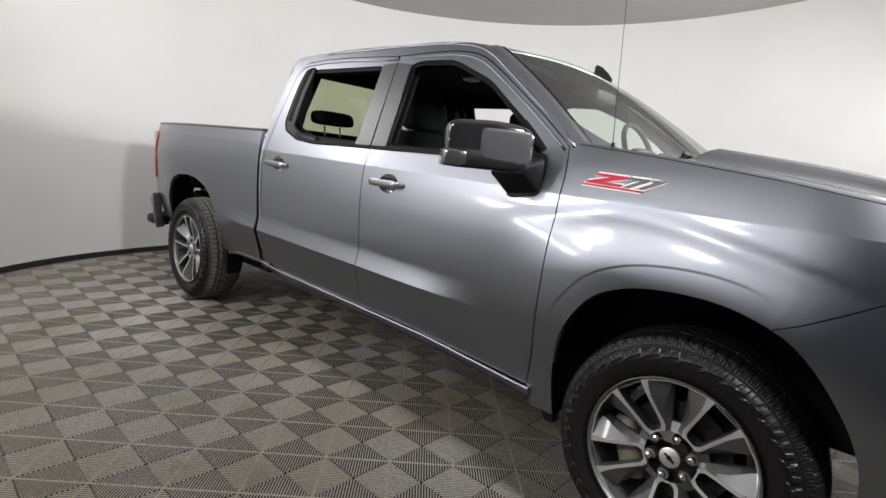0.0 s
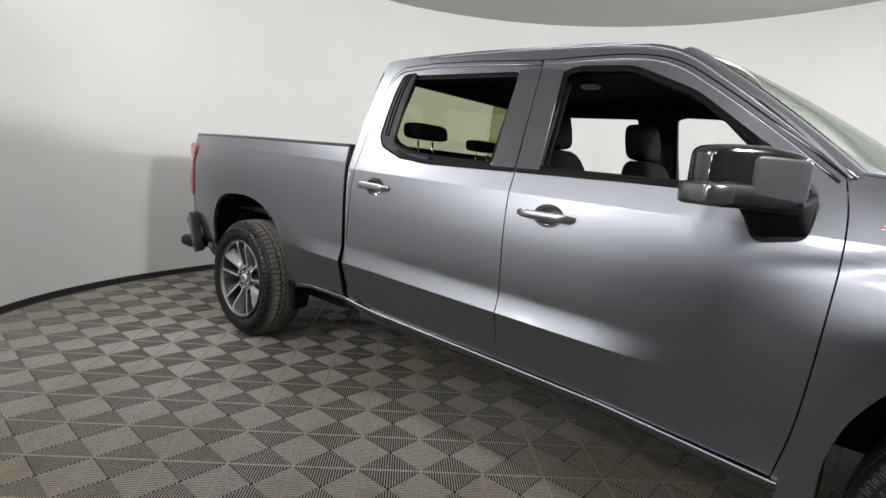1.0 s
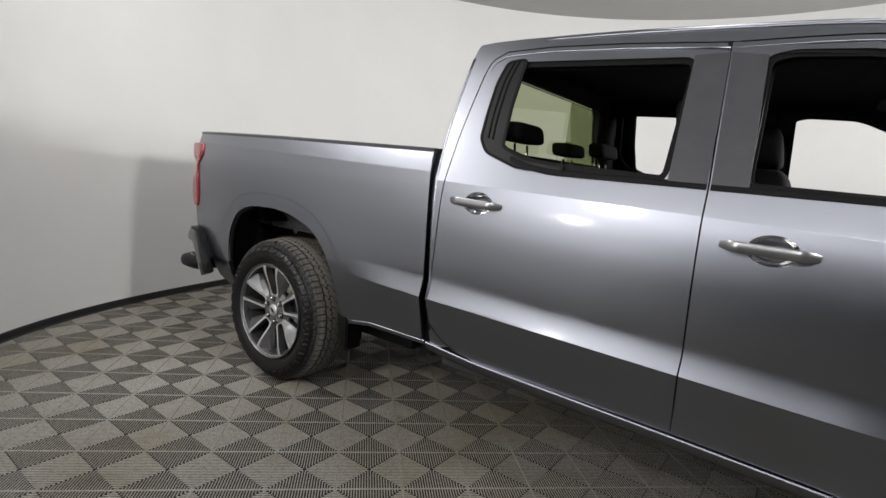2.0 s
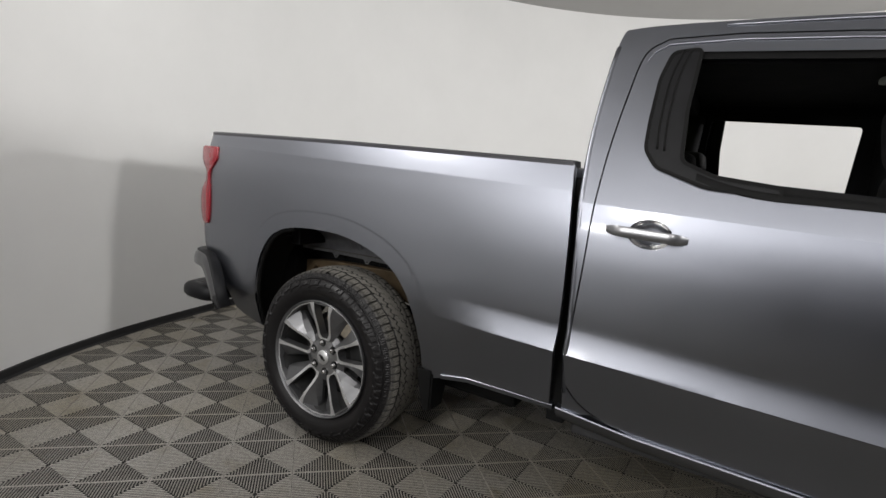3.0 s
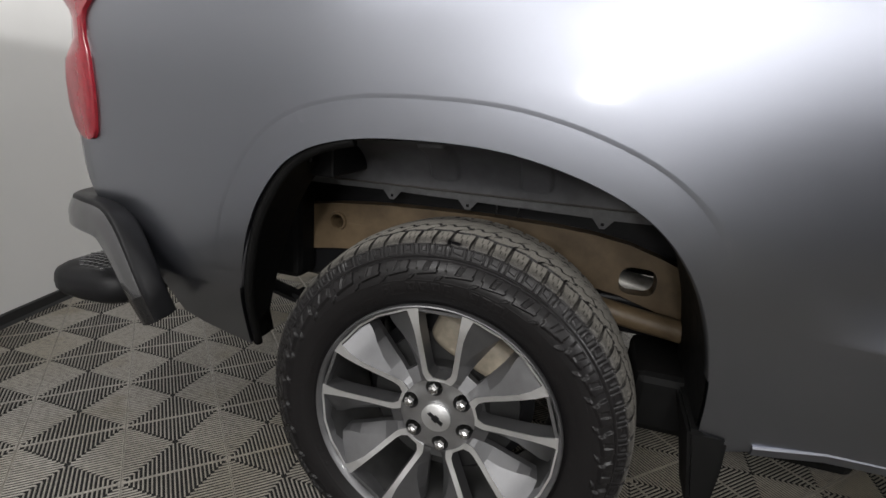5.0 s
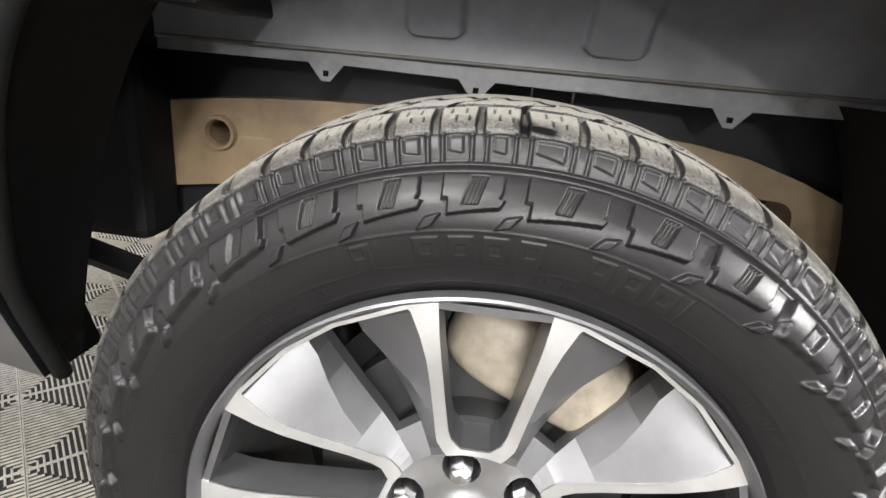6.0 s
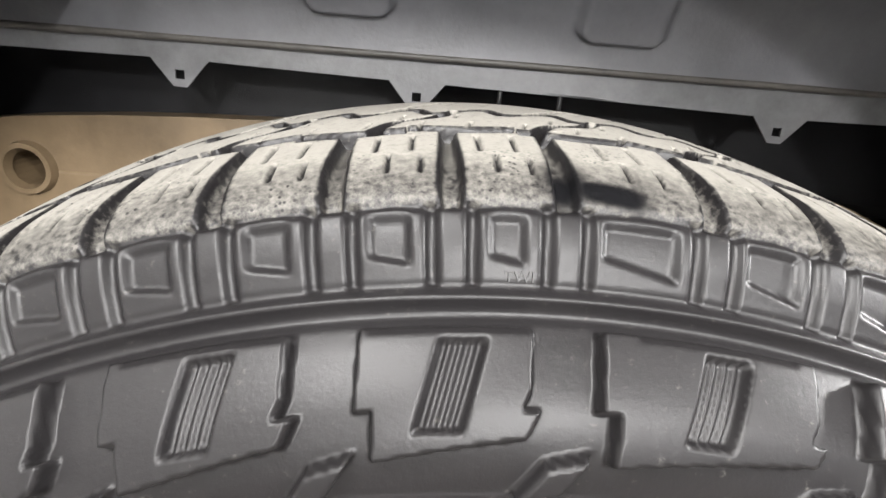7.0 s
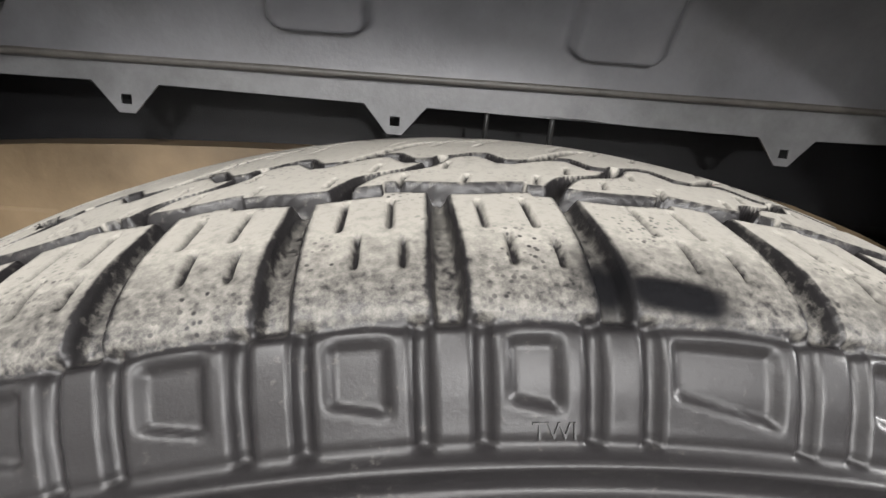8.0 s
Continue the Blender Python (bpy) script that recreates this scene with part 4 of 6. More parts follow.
    panel("rear_window", inset(win, -0.012), [], lambda u, v: (back(u, v)[0] + 0.012, u, v), TINT, truck, 0.2, 0.2, 0, (), None, 0, "green tinted rear window glass", flip=True)
    panel("back_trim", inset(outline, 0.02), [inset(win, 0.012)], lambda u, v: (back(u, v)[0] + 0.062, u, v), HEAD, truck, 0.2, 0.2, 0, (), (0.01, 0, 0), 0, "dark inner trim round the rear window", flip=True)
    slide = rounded([(0.24, 1.376), (0.74, 1.376), (0.63, 1.728), (0.24, 1.728)], 0.02)
    panel("sliding_pane", slide, [], lambda u, v: (back(u, v)[0] + 0.024, u, v), TINT, truck, 0.2, 0.2, 0, (), None, 0, "second green tinted pane of the sliding window", flip=True)
    # dark headers that close the trim up to the roof
    part("rear_header", box_bm(1.150, 1.22, -0.66, 0.66, 1.722, 1.80, 0.01), HEAD, truck, "dark trim above the rear window")
    for side in (-1, 1):
        bm = loft([[(x, side * y, z) for y, z in ((0.745, zz - 0.045), (0.700, zz + 0.02), (0.60, zz + 0.035), (0.655, zz - 0.02))] for x, zz in ((1.12, 1.772), (1.7, 1.778), (2.3, 1.770), (2.50, 1.755), (2.70, 1.68))])
        part("roof_side_trim", bm, HEAD, truck, "dark trim along the headliner edge")
    # windscreen
    def shield(u, v):
        q = 2 * u - 1
        yb, yt = 0.86, 0.70
        xb, zb = 3.50 - 0.29 * q * q, 1.335 + 0.015 * q * q
        xt, zt = 2.735 - 0.08 * q * q, 1.817 - 0.034 * q * q
        return (xb + (xt - xb) * v, q * (yb + (yt - yb) * v), zb + (zt - zb) * v + 0.09 * v * (1 - v))
    bm = grid_bm(shield, 24, 14)
    ws = part("windscreen", bm, SHIELD, truck, "clear laminated windscreen", smooth=60)
    # pillar skin from the cab side round to the glass
    for side in (-1, 1):
        rows = []
        for k in range(25):
            x = 2.64 + 0.60 * k / 24
            zp = float(np.interp(x, [2.60, 2.66, 2.76, 2.86, 3.06, 3.245], [1.790, 1.774, 1.712, 1.644, 1.496, 1.356]))
            v = min(1.0, max(0.0, (3.21 - x) / 0.555))
            a = Vector((x, side * (width(x, zp - 0.012, False) + 0.002), zp - 0.012))
            b = Vector(shield(0.045 if side < 0 else 0.955, v)) + Vector((0.002, 0, 0.004))
            out = Vector((0.35, side * 0.55, 0.75))
            rows.append([tuple(a.lerp(b, t) + out * 0.014 * math.sin(math.pi * t)) for t in (0, 0.12, 0.3, 0.5, 0.7, 0.88, 1)])
        bm = bmesh.new()
        vs = [[bm.verts.new(p) for p in r] for r in rows]
        for r0, r1 in zip(vs, vs[1:]):
            for k in range(6):
                bm.faces.new((r0[k], r0[k + 1], r1[k + 1], r1[k]))
        part("pillar_skin", bm, PAINT, truck, "grey metallic windscreen pillar", smooth=180)
        part("windscreen_seal", tube([tuple(Vector(shield(0.047 if side < 0 else 0.953, k / 16)) + Vector((0, 0, 0.004))) for k in range(17)], 0.005, 6), SEAL, truck, "black windscreen seal", smooth=180)
    # painted corner that rounds from the pillar foot into the fender
    for side in (-1, 1):
        def corner(a, b):
            v = 0.50 * b
            reach = 0.012 + 0.105 * (1 - b) ** 2.4
            u = a * reach - 0.012 * (1 - a)
            x, y, z = shield(u if side < 0 else 1 - u, v)
            return (x + 0.004 + 0.01 * (1 - b) * (1 - a), y, z + 0.006 - 0.006 * (1 - a))
        part("cowl_corner", grid_bm(corner, 14, 24), PAINT, truck, "grey metallic corner below the windscreen", smooth=180)
    bm = grid_bm(lambda u, v: tuple(Vector(shield(0.045 + 0.03 * u, 0.90 + 0.04 * v)) + Vector((-0.008, 0, -0.008))), 2, 2)
    part("sticker", bm, PAPER, ws, "small white windscreen sticker")
    # cowl, wipers
    bm = grid_bm(lambda u, v: (3.47 - 0.24 * (2 * u - 1) ** 2 + 0.13 * v, (2 * u - 1) * 0.77, 1.325 + 0.012 * (2 * u - 1) ** 2 + 0.006 * v), 20, 3)
    part("cowl_cover", bm, BLACK, truck, "black plastic windscreen cowl", smooth=180)
    for y0, y1 in ((-0.45, 0.08), (0.14, 0.66)):
        pts = [(3.50 - 0.27 * (y / 0.86) ** 2 - 0.05, y, 1.362 + 0.008 * (y / 0.86) ** 2) for y in np.linspace(y0, y1, 9)]
        w = part("wiper", tube(pts, 0.005, 6), SEAL, truck, "black wiper blade", smooth=180)
        part("wiper_arm", tube([(3.50 - 0.27 * (y0 / 0.86) ** 2 + 0.04, y0 + 0.02, 1.352), (3.50 - 0.27 * (y0 / 0.86) ** 2, y0 + 0.12, 1.376), (3.45 - 0.27 * ((y0 + 0.3) / 0.86) ** 2, y0 + 0.30, 1.372)], [0.014, 0.008, 0.005], 8), SEAL, w, smooth=180)
    # hood with a raised middle
    def hood(u, v):
        x = 3.30 + 1.22 * u
        q = 2 * v - 1
        half = 0.80 - 0.05 * u ** 3
        ze = 1.333 - 0.118 * u - 0.10 * u ** 4
        dome = 0.050 * (1 - smoothstep(0.50, 0.62, abs(q))) + 0.012 * (1 - smoothstep(0.90, 0.94, abs(q))) + 0.022 * (1 - q * q)
        return (x + 0.26 * (1 - q * q) * (1 - u) - 0.02, q * half, ze + dome * smoothstep(-0.02, 0.1, u))
    bm = grid_bm(hood, 40, 60)
    part("hood", bm, PAINT, truck, "grey metallic hood with raised centre", smooth=180)
    # strips between hood edge and fender top
    for side in (-1, 1):
        def strip(u, v):
            x = 3.22 + 1.33 * u
            zf = float(np.interp(x, [3.24, 3.50, 3.90, 4.25, 4.56], [1.362, 1.335, 1.285, 1.225, 1.12]))
            uu = (x - 3.30) / 1.22
            zh = 1.333 - 0.118 * uu - 0.10 * max(0, uu) ** 4
            yo, yi = width(x, zf) - 0.004, 0.805 - 0.05 * max(0, uu) ** 3
            t = v
            return (x, side * (yo + (yi - yo) * t), zf + (zh - zf) * t + 0.018 * math.sin(math.pi * t))
        part("fender_top", grid_bm(strip, 30, 8), PAINT, truck, "grey metallic fender top", smooth=180)
    # plain nose closing the front
    def nose(u, v):
        q = 2 * u - 1
        yy = q * 0.80
        return (4.56 + 0.12 * (1 - q * q) + 0.04 * math.sin(math.pi * v), yy, 0.40 + 0.75 * v)
    part("front_fascia", grid_bm(nose, 16, 8), PAINT, truck, smooth=180)
    # whip aerial on the cowl and the small fin on the roof
    mast = part("aerial", tube([AERIAL, (AERIAL[0] - 0.012, AERIAL[1], AERIAL[2] + 0.25), (AERIAL[0] - 0.036, AERIAL[1], AERIAL[2] + 0.75)], [0.0016, 0.0012, 0.0009], 8), BLACK, truck, "thin black whip aerial", smooth=180)
    part("aerial_foot", tube([(AERIAL[0] + 0.002, AERIAL[1], AERIAL[2] - 0.03), (AERIAL[0], AERIAL[1], AERIAL[2] + 0.03)], [0.011, 0.006], 10), BLACK, mast, smooth=180)
    fin = [[(2.70 - 0.12 * u, 0.41 + w * s, 1.815 + h) for w, h in ((0.022, 0), (0.016, 0.5 * g), (0.004, g), (-0.004, g), (-0.016, 0.5 * g), (-0.022, 0))] for u, g, s in ((0, 0.020, 0.3), (0.25, 0.055, 0.8), (0.6, 0.092, 1.0), (0.9, 0.108, 0.8), (1.0, 0.098, 0.6))]
    part("roof_fin", loft(fin), BLACK, truck, "black roof antenna fin", smooth=40)
    # bed: front wall, floor, tailgate
    # a black block fills the gap between cab and bed
    part("gap_filler", box_bm(1.035, 1.10, -0.885, 0.885, 0.44, 1.31, 0.004), SEAL, truck, "black block filling the gap between cab and bed")
    part("bed_bulkhead", box_bm(0.985, 1.03, -0.87, 0.87, 0.62, 1.345, 0.006), PAINT, truck)
    part("bed_floor", box_bm(-0.93, 1.0, -0.82, 0.82, 1.01, 1.04), BLACK, truck)
    part("tailgate", box_bm(-1.02, -0.96, -0.80, 0.80, 0.80, 1.365, 0.015), PAINT, truck, "grey metallic tailgate")


def build_rear_end(truck):
    for side in (-1, 1):
        path = [(-1.14, 0.45, 0.680), (-1.12, 0.72, 0.685), (-1.07, 0.82, 0.690), (-0.985, 0.878, 0.700), (-0.905, 0.900, 0.697), (-0.872, 0.908, 0.682), (-0.838, 0.914, 0.640), (-0.790, 0.920, 0.555), (-0.752, 0.912, 0.470)]
        pts = spline(path, 4)
        rings, pad, end = [], [], []
        for i, p in enumerate(pts):
            p = np.array(p)
            b = float(np.interp(i / (len(pts) - 1), (0, 0.45, 0.7, 0.86, 1), (0.040, 0.042, 0.044, 0.036, 0.024)))
            d = np.array(pts[min(i + 1, len(pts) - 1)]) - np.array(pts[max(i - 1, 0)])
            d /= np.linalg.norm(d)
            o = np.array((-0.35, 0.94, 0.1))
            o -= d * (o @ d)
            o /= np.linalg.norm(o)
            s = np.cross(d, o)
            a = 0.032
            s = s if s[2] > 0 else -s
            rings.append([tuple((p + o * a * fo + s * b * fs) * (1, side, 1)) for fo, fs in rounded([(1.0, -0.85), (1.06, 0.10), (0.72, 0.92), (-0.5, 1.0), (-1.0, 0.7), (-1.0, -0.7), (-0.5, -1.0), (0.7, -1.0)], 0.28, 4)])
            q = p + s * b * 0.86 - o * 0.008
            pad.append([tuple((q + o * 0.031 * math.copysign(abs(math.cos(t)) ** 0.6, math.cos(t)) + s * b * 0.27 * math.copysign(abs(math.sin(t)) ** 0.6, math.sin(t))) * (1, side, 1)) for t in (2 * math.pi * k / 16 for k in range(16))])
            if i >= 0.88 * (len(pts) - 1):
                end.append([tuple((p + o * (a + 0.002) * fo + s * (b + 0.002) * fs + d * (0.003 if i == len(pts) - 1 else 0)) * (1, side, 1)) for fo, fs in rounded([(1.0, -0.85), (1.06, 0.10), (0.72, 0.92), (-0.5, 1.0), (-1.0, 0.7), (-1.0, -0.7), (-0.5, -1.0), (0.7, -1.0)], 0.28, 4)])
        bp = part("rear_bumper", loft(rings), BUMPER, truck, "satin grey rear bumper corner", smooth=50)
        part("bumper_pad", loft(pad), BLACK, bp, "black plastic bumper top pad", smooth=60)
        part("bumper_end", loft(end), GLOSS, bp, "black plastic bumper end", smooth=60)
        step = part("bumper_step", superbox(-1.00, side * 0.80, 0.505, 0.135, 0.125, 0.050, 0.62), BLACK, bp, "black corner step with a knobbed tread", smooth=180)
        bm = bmesh.new()
        for i in range(-5, 6):
            for k in range(-5, 6):
                if (i / 5.6) ** 2 + (k / 5.6) ** 2 < 1:
                    bmesh.ops.create_cube(bm, size=1, matrix=Matrix.Translation((-1.00 + 0.0165 * i + 0.004 * (k % 2), side * 0.80 + 0.0155 * k, 0.5575 - 0.010 * ((i / 5.6) ** 2 + (k / 5.6) ** 2) ** 2)) @ Matrix.Rotation(0.785, 4, "Z") @ Matrix.Diagonal((0.012, 0.007, 0.009, 1)))
        # lighter bumper metal stands for the light the plastic knobs catch
        part("tread_knobs", bm, BUMPER, step, "grip knobs")
    part("bumper_beam", box_bm(-1.15, -1.08, -0.62, 0.62, 0.52, 0.75, 0.02), GLOSS, truck, "gloss dark rear bumper beam")


def badge(truck):
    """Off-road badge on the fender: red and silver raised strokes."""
    def stroke(name, pts, m, lift, side):
        side_panel(name, pts, [], side, m, holder, lift, "", 0.004, 0, 0.02, 0.02)
    side = -1
    holder = new("badge")
    holder.parent = truck
    holder["label"] = "red and silver four-wheel-drive badge"

    def q(a, b):
        # slanted badge plane: a along the fender, b upwards
        return (3.316 + 1.10 * a + 0.85 * b, 1.229 - 0.05 * a + 0.80 * b)
    z = [(0.0, 0.0), (0.118, 0.0), (0.118, 0.010), (0.052, 0.012), (0.104, 0.034), (0.104, 0.044), (0.0, 0.044), (0.0, 0.034), (0.052, 0.033), (0.0, 0.010)]
    seven = [(0.108, 0.044), (0.108, 0.034), (0.146, 0.034), (0.122, 0.0), (0.142, 0.0), (0.170, 0.035), (0.170, 0.044)]
    one = [(0.176, 0.044), (0.176, 0.035), (0.188, 0.035), (0.164, 0.002), (0.186, 0.002), (0.216, 0.044)]
    under = [(0.118, -0.003), (0.192, -0.003), (0.188, -0.010), (-0.006, -0.010), (-0.004, -0.003)]
    for pts, m, kind in ((z, REDB, "badge_letter"), (seven, SATIN, "badge_digit"), (one, SATIN, "badge_digit"), (under, REDB, "badge_underline")):
        pts = [q(*p) for p in pts]
        stroke("badge_border", inset(pts, -0.0048), ALU, 0.003, side)
        stroke(kind, pts, m, 0.0055, side)


def build_seats(truck):
    def seat(x, y, w, h, name, hw, hh):
        s = part(name, superbox(x, y, 0.93, 0.10, w, h, 0.4, taper=lambda a, b, c: (a - 0.22 * c, b * (1 - 0.25 * max(0, c)), c)), CLOTH, truck, "black cloth seat backrest", smooth=180)
        part("seat_cushion", superbox(x + 0.30, y, 0.72, 0.27, w, 0.10, 0.4), CLOTH, s, smooth=180)
        hx = x - 0.22 * (h + 0.12)
        part("headrest", superbox(hx, y, 0.93 + h + (0.13 if hh < 0.06 else 0.105), 0.055 if hh < 0.06 else 0.072, hw, hh, 0.42, taper=lambda a, b, c: (a - 0.18 * c, b * (1 - 1.2 * max(0, c)), c)), CLOTH, s, "black cloth headrest", smooth=180)
        for dy in (-0.06, 0.06):
            part("headrest_post", tube([(hx + 0.01, y + dy, 0.93 + h - 0.03), (hx, y + dy, 0.93 + h + 0.08)], 0.006, 8), CHROME, s, "chrome headrest post", smooth=180)
    seat(2.10, -0.42, 0.26, 0.49, "front_seat", 0.14, 0.105)
    seat(2.26, 0.42, 0.26, 0.49, "front_seat", 0.14, 0.105)
    seat(1.36, -0.54, 0.26, 0.41, "rear_seat", 0.15, 0.045)
    seat(1.36, 0.54, 0.26, 0.41, "rear_seat", 0.15, 0.045)
    seat(1.355, 0.0, 0.27, 0.375, "rear_seat", 0.13, 0.036)
    part("dashboard", superbox(3.12, 0, 1.16, 0.22, 0.80, 0.16, 0.35), DASH, truck, "dark dashboard", smooth=180)
    bm = lathe([(0.015 * math.cos(radians(a)), 0.185 + 0.015 * math.sin(radians(a))) for a in range(0, 361, 30)], 40)
    bmesh.ops.transform(bm, matrix=pose(2.93, 0.42, 1.40, 0, 0, 90) @ pose(0, 0, 0, -24, 0, 0), verts=bm.verts)
    sw = part("steering_wheel", bm, BLACK, truck, "black steering wheel", smooth=180)
    part("wheel_hub_pad", superbox(2.95, 0.42, 1.39, 0.03, 0.15, 0.045, 0.5), BLACK, sw, smooth=180)
    part("inner_mirror", superbox(2.86, 0.02, 1.665, 0.02, 0.12, 0.035, 0.45), BLACK, truck, "black interior mirror", smooth=180)
    part("screen_binnacle", superbox(2.99, -0.02, 1.28, 0.03, 0.15, 0.07, 0.4), DASH, truck, smooth=180)
    for y in (-0.42, 0.42):
        part("sun_visor", superbox(2.62, y, 1.745, 0.09, 0.2, 0.012, 0.4), HEAD, truck, smooth=180)
    part("dome_lamp", superbox(1.95, -0.0, 1.79, 0.05, 0.04, 0.012, 0.4), PAPER, truck, smooth=180)


# ---- wheels ----
TYRE_Y = 0.835  # middle of the tread from the truck's centre line
TREAD_R = 0.4

# tyre section: outward offset from the tread's middle, radius
SECTION = [(0.118, 0.258), (0.128, 0.268), (0.139, 0.283), (0.149, 0.302), (0.153, 0.320), (0.1525, 0.333), (0.148, 0.344), (0.139, 0.3545), (0.130, 0.3625), (0.1255, 0.3700), (0.122, 0.378), (0.117, 0.3855), (0.109, 0.3925), (0.095, 0.3975), (0.075, 0.4005), (0.050, 0.4035), (0.025, 0.4058), (0.0, 0.4070)]


def section_curve(step_out, step_in, reach):
    """Points along the section, from the outer bead over the crown; the inner side is coarser."""
    outer = np.array(spline(SECTION, 12))
    inner = outer[::-1][1:] * (-1, 1)
    whole = np.vstack([outer, inner])
    seg = np.linalg.norm(np.diff(whole, axis=0), axis=1)
    s = np.concatenate([[0], np.cumsum(seg)])
    mid = s[len(outer) - 1]
    stop = mid + reach
    at = np.concatenate([np.arange(0, stop, step_out), np.arange(stop, s[-1], step_in), [s[-1]]])
    return np.stack([np.interp(at, s, whole[:, 0]), np.interp(at, s, whole[:, 1])], 1)


def pitch_edges():
    """Where the shoulder blocks meet, as angles: three pitch lengths in a mixed order."""
    near = [-0.176, -0.1405, -0.1055, -0.0700, -0.0358, -0.0025, 0.0420, 0.080, 0.116, 0.155]
    total = 2 * math.pi * TREAD_R
    rest = total - (near[-1] - near[0])
    rng = np.random.RandomState(5)
    n = 2 * round(rest / 0.0752) + 1
    p = rng.choice([0.0355, 0.0388, 0.0425], n)
    p *= rest / p.sum()
    return np.array(near + list(near[-1] + np.cumsum(p)[:-1])) / TREAD_R


EDGES = pitch_edges()


def wrap(a):
    return (a + math.pi) % (2 * math.pi) - math.pi


def groove(d, half, soft):
    """1 inside a cut of half width, 0 outside, with soft sides."""
    return np.clip((half + soft - np.abs(d)) / soft, 0, 1)


def sstep(a, b, x):
    t = np.clip((x - a) / (b - a), 0, 1)
    return t * t * (3 - 2 * t)


def tread_relief(th, o, r):
    """Depth of the moulded pattern at each point (metres, outward positive), with the dust and damp cover."""
    th, o, r = np.broadcast_arrays(wrap(th), o, r)
    a = th * TREAD_R
    d = np.zeros(th.shape)
    e = np.sort(wrap(EDGES))
    e = np.concatenate([[e[-1] - 2 * math.pi], e, [e[0] + 2 * math.pi]])
    i = np.clip(np.searchsorted(e, th) - 1, 0, len(e) - 2)
    lo, hi = e[i], e[i + 1]
    pitch = (hi - lo) * TREAD_R
    b = (th - lo) * TREAD_R           # along the block from its joint
    m = b - pitch / 2                 # from the block's middle
    near = np.minimum(b, pitch - b)   # to the nearest joint
    jit = np.sin(i * 12.9898) * 43758.5453
    jit = jit - np.floor(jit)
    oo = np.abs(o)
    tread = sstep(0.1165, 0.1140, oo)
    # joints between shoulder blocks: slanted, wider towards the edge
    lean = 0.0
    dj = np.minimum(np.abs(b - lean), np.abs(pitch - b + lean))
    wide = 0.0012 + 0.0009 * sstep(0.07, 0.112, oo)
    sh = groove(dj, wide, 0.0016) * sstep(0.0650, 0.0670, oo)
    # ring groove between shoulder and middle rows, stepped from block to block
    g1 = 0.0648 + 0.0014 * np.sign(np.sin(a * 2 * math.pi / 0.0776 + 0.9)) + 0.0012 * np.sin(a * 2 * math.pi / 0.039)
    ring1 = groove(oo - g1, 0.0030, 0.0014)
    # middle row: long blocks, two thirds of the shoulder count
    per2 = 2 * math.pi * TREAD_R / 43
    ph2 = np.where(o >= 0, 0.0, 0.5)
    p2 = ((a + 0.018 + 0.55 * (oo - 0.047)) / per2 + ph2)
    c2 = (p2 - np.floor(p2) - 0.5) * per2
    kink = 0.006 * np.tanh((oo - 0.047) / 0.003)
    row2 = (oo < g1) & (oo > 0.028)
    cross2 = groove(c2 + kink, 0.0013, 0.0016) * row2
    g2 = 0.0300 + 0.0045 * np.clip(6 * np.abs((p2 * 2 - np.floor(p2 * 2)) - 0.5) - 1.5, -1, 1)
    ring2 = groove(oo - g2, 0.0012, 0.0015)
    # crown row
    p3 = (a + 0.8 * o) / per2
    c3 = (p3 - np.floor(p3) - 0.5) * per2
    cross3 = groove(c3 + 0.007 * np.tanh(o / 0.002), 0.0012, 0.0015) * (oo < g2)
    cut = np.maximum.reduce([sh, ring1, cross2, ring2, cross3]) * tread
    depth = 0.0068
    # fine slits
    slit = np.zeros(th.shape)
    for off, o0, o1 in ((-0.0060, 0.0735, 0.0900), (0.0055, 0.0725, 0.0895), (-0.0015, 0.0930, 0.1040), (0.0085, 0.0950, 0.1045)):
        x = m - off - (jit - 0.5) * 0.003
        slit = np.maximum(slit, groove(x, 0.00036, 0.0006) * sstep(o0 - 0.0016, o0 + 0.0016, oo) * sstep(o1 + 0.0016, o1 - 0.0016, oo))
    for off, o0, o1 in ((-0.018, 0.050, 0.059), (-0.009, 0.038, 0.047), (0.002, 0.050, 0.059), (0.012, 0.037, 0.045), (0.020, 0.051, 0.059)):
        x = c2 - off - 0.3 * (oo - 0.04)
        slit = np.maximum(slit, groove(x, 0.0003, 0.0005) * ((oo > o0) & (oo < o1)))
    for off in (-0.016, 0.0, 0.015):
        x = c3 - off - 0.3 * o
        slit = np.maximum(slit, groove(x, 0.0003, 0.0005) * (oo < 0.011))
    slit *= tread
    d -= np.where(oo > g1 + 0.003, 0.0044, depth) * cut
    d -= 0.0022 * slit * (1 - cut)
    # softened block shoulders
    soft = np.minimum(np.abs(oo - g1), dj - wide)
    d -= 0.0008 * np.clip(1 - soft / 0.0025, 0, 1) ** 2 * (1 - cut) * tread * (oo > 0.068)
    d -= 0.0006 * tread * (1 - cut) * sstep(0.090, 0.108, oo) * np.clip(np.sin(a * 1900 + 3 * np.sin(oo * 1300)) * np.sin(oo * 1750 + 2 * np.sin(a * 1100)) - 0.35, 0, 1)
    # shoulder wall: pockets in the blocks, a rib flanked by slots in each joint
    wallz = sstep(0.3885, 0.3868, r) * sstep(0.3672, 0.3686, r) * (oo > 0.1)
    slot = groove(near - 0.0058, 0.0007, 0.0019)
    d -= 0.0021 * slot * wallz
    half = pitch * 0.5 - 0.0102 + 0.0015 * (jit - 0.5)
    low = 0.3745 - 0.0022 * (m / 0.012) - 0.0012
    pocket = np.clip((half - np.abs(m + 0.0008)) / 0.0024, 0, 1) * np.clip((r - low) / 0.0018, 0, 1) * np.clip((0.3858 - r) / 0.0020, 0, 1)
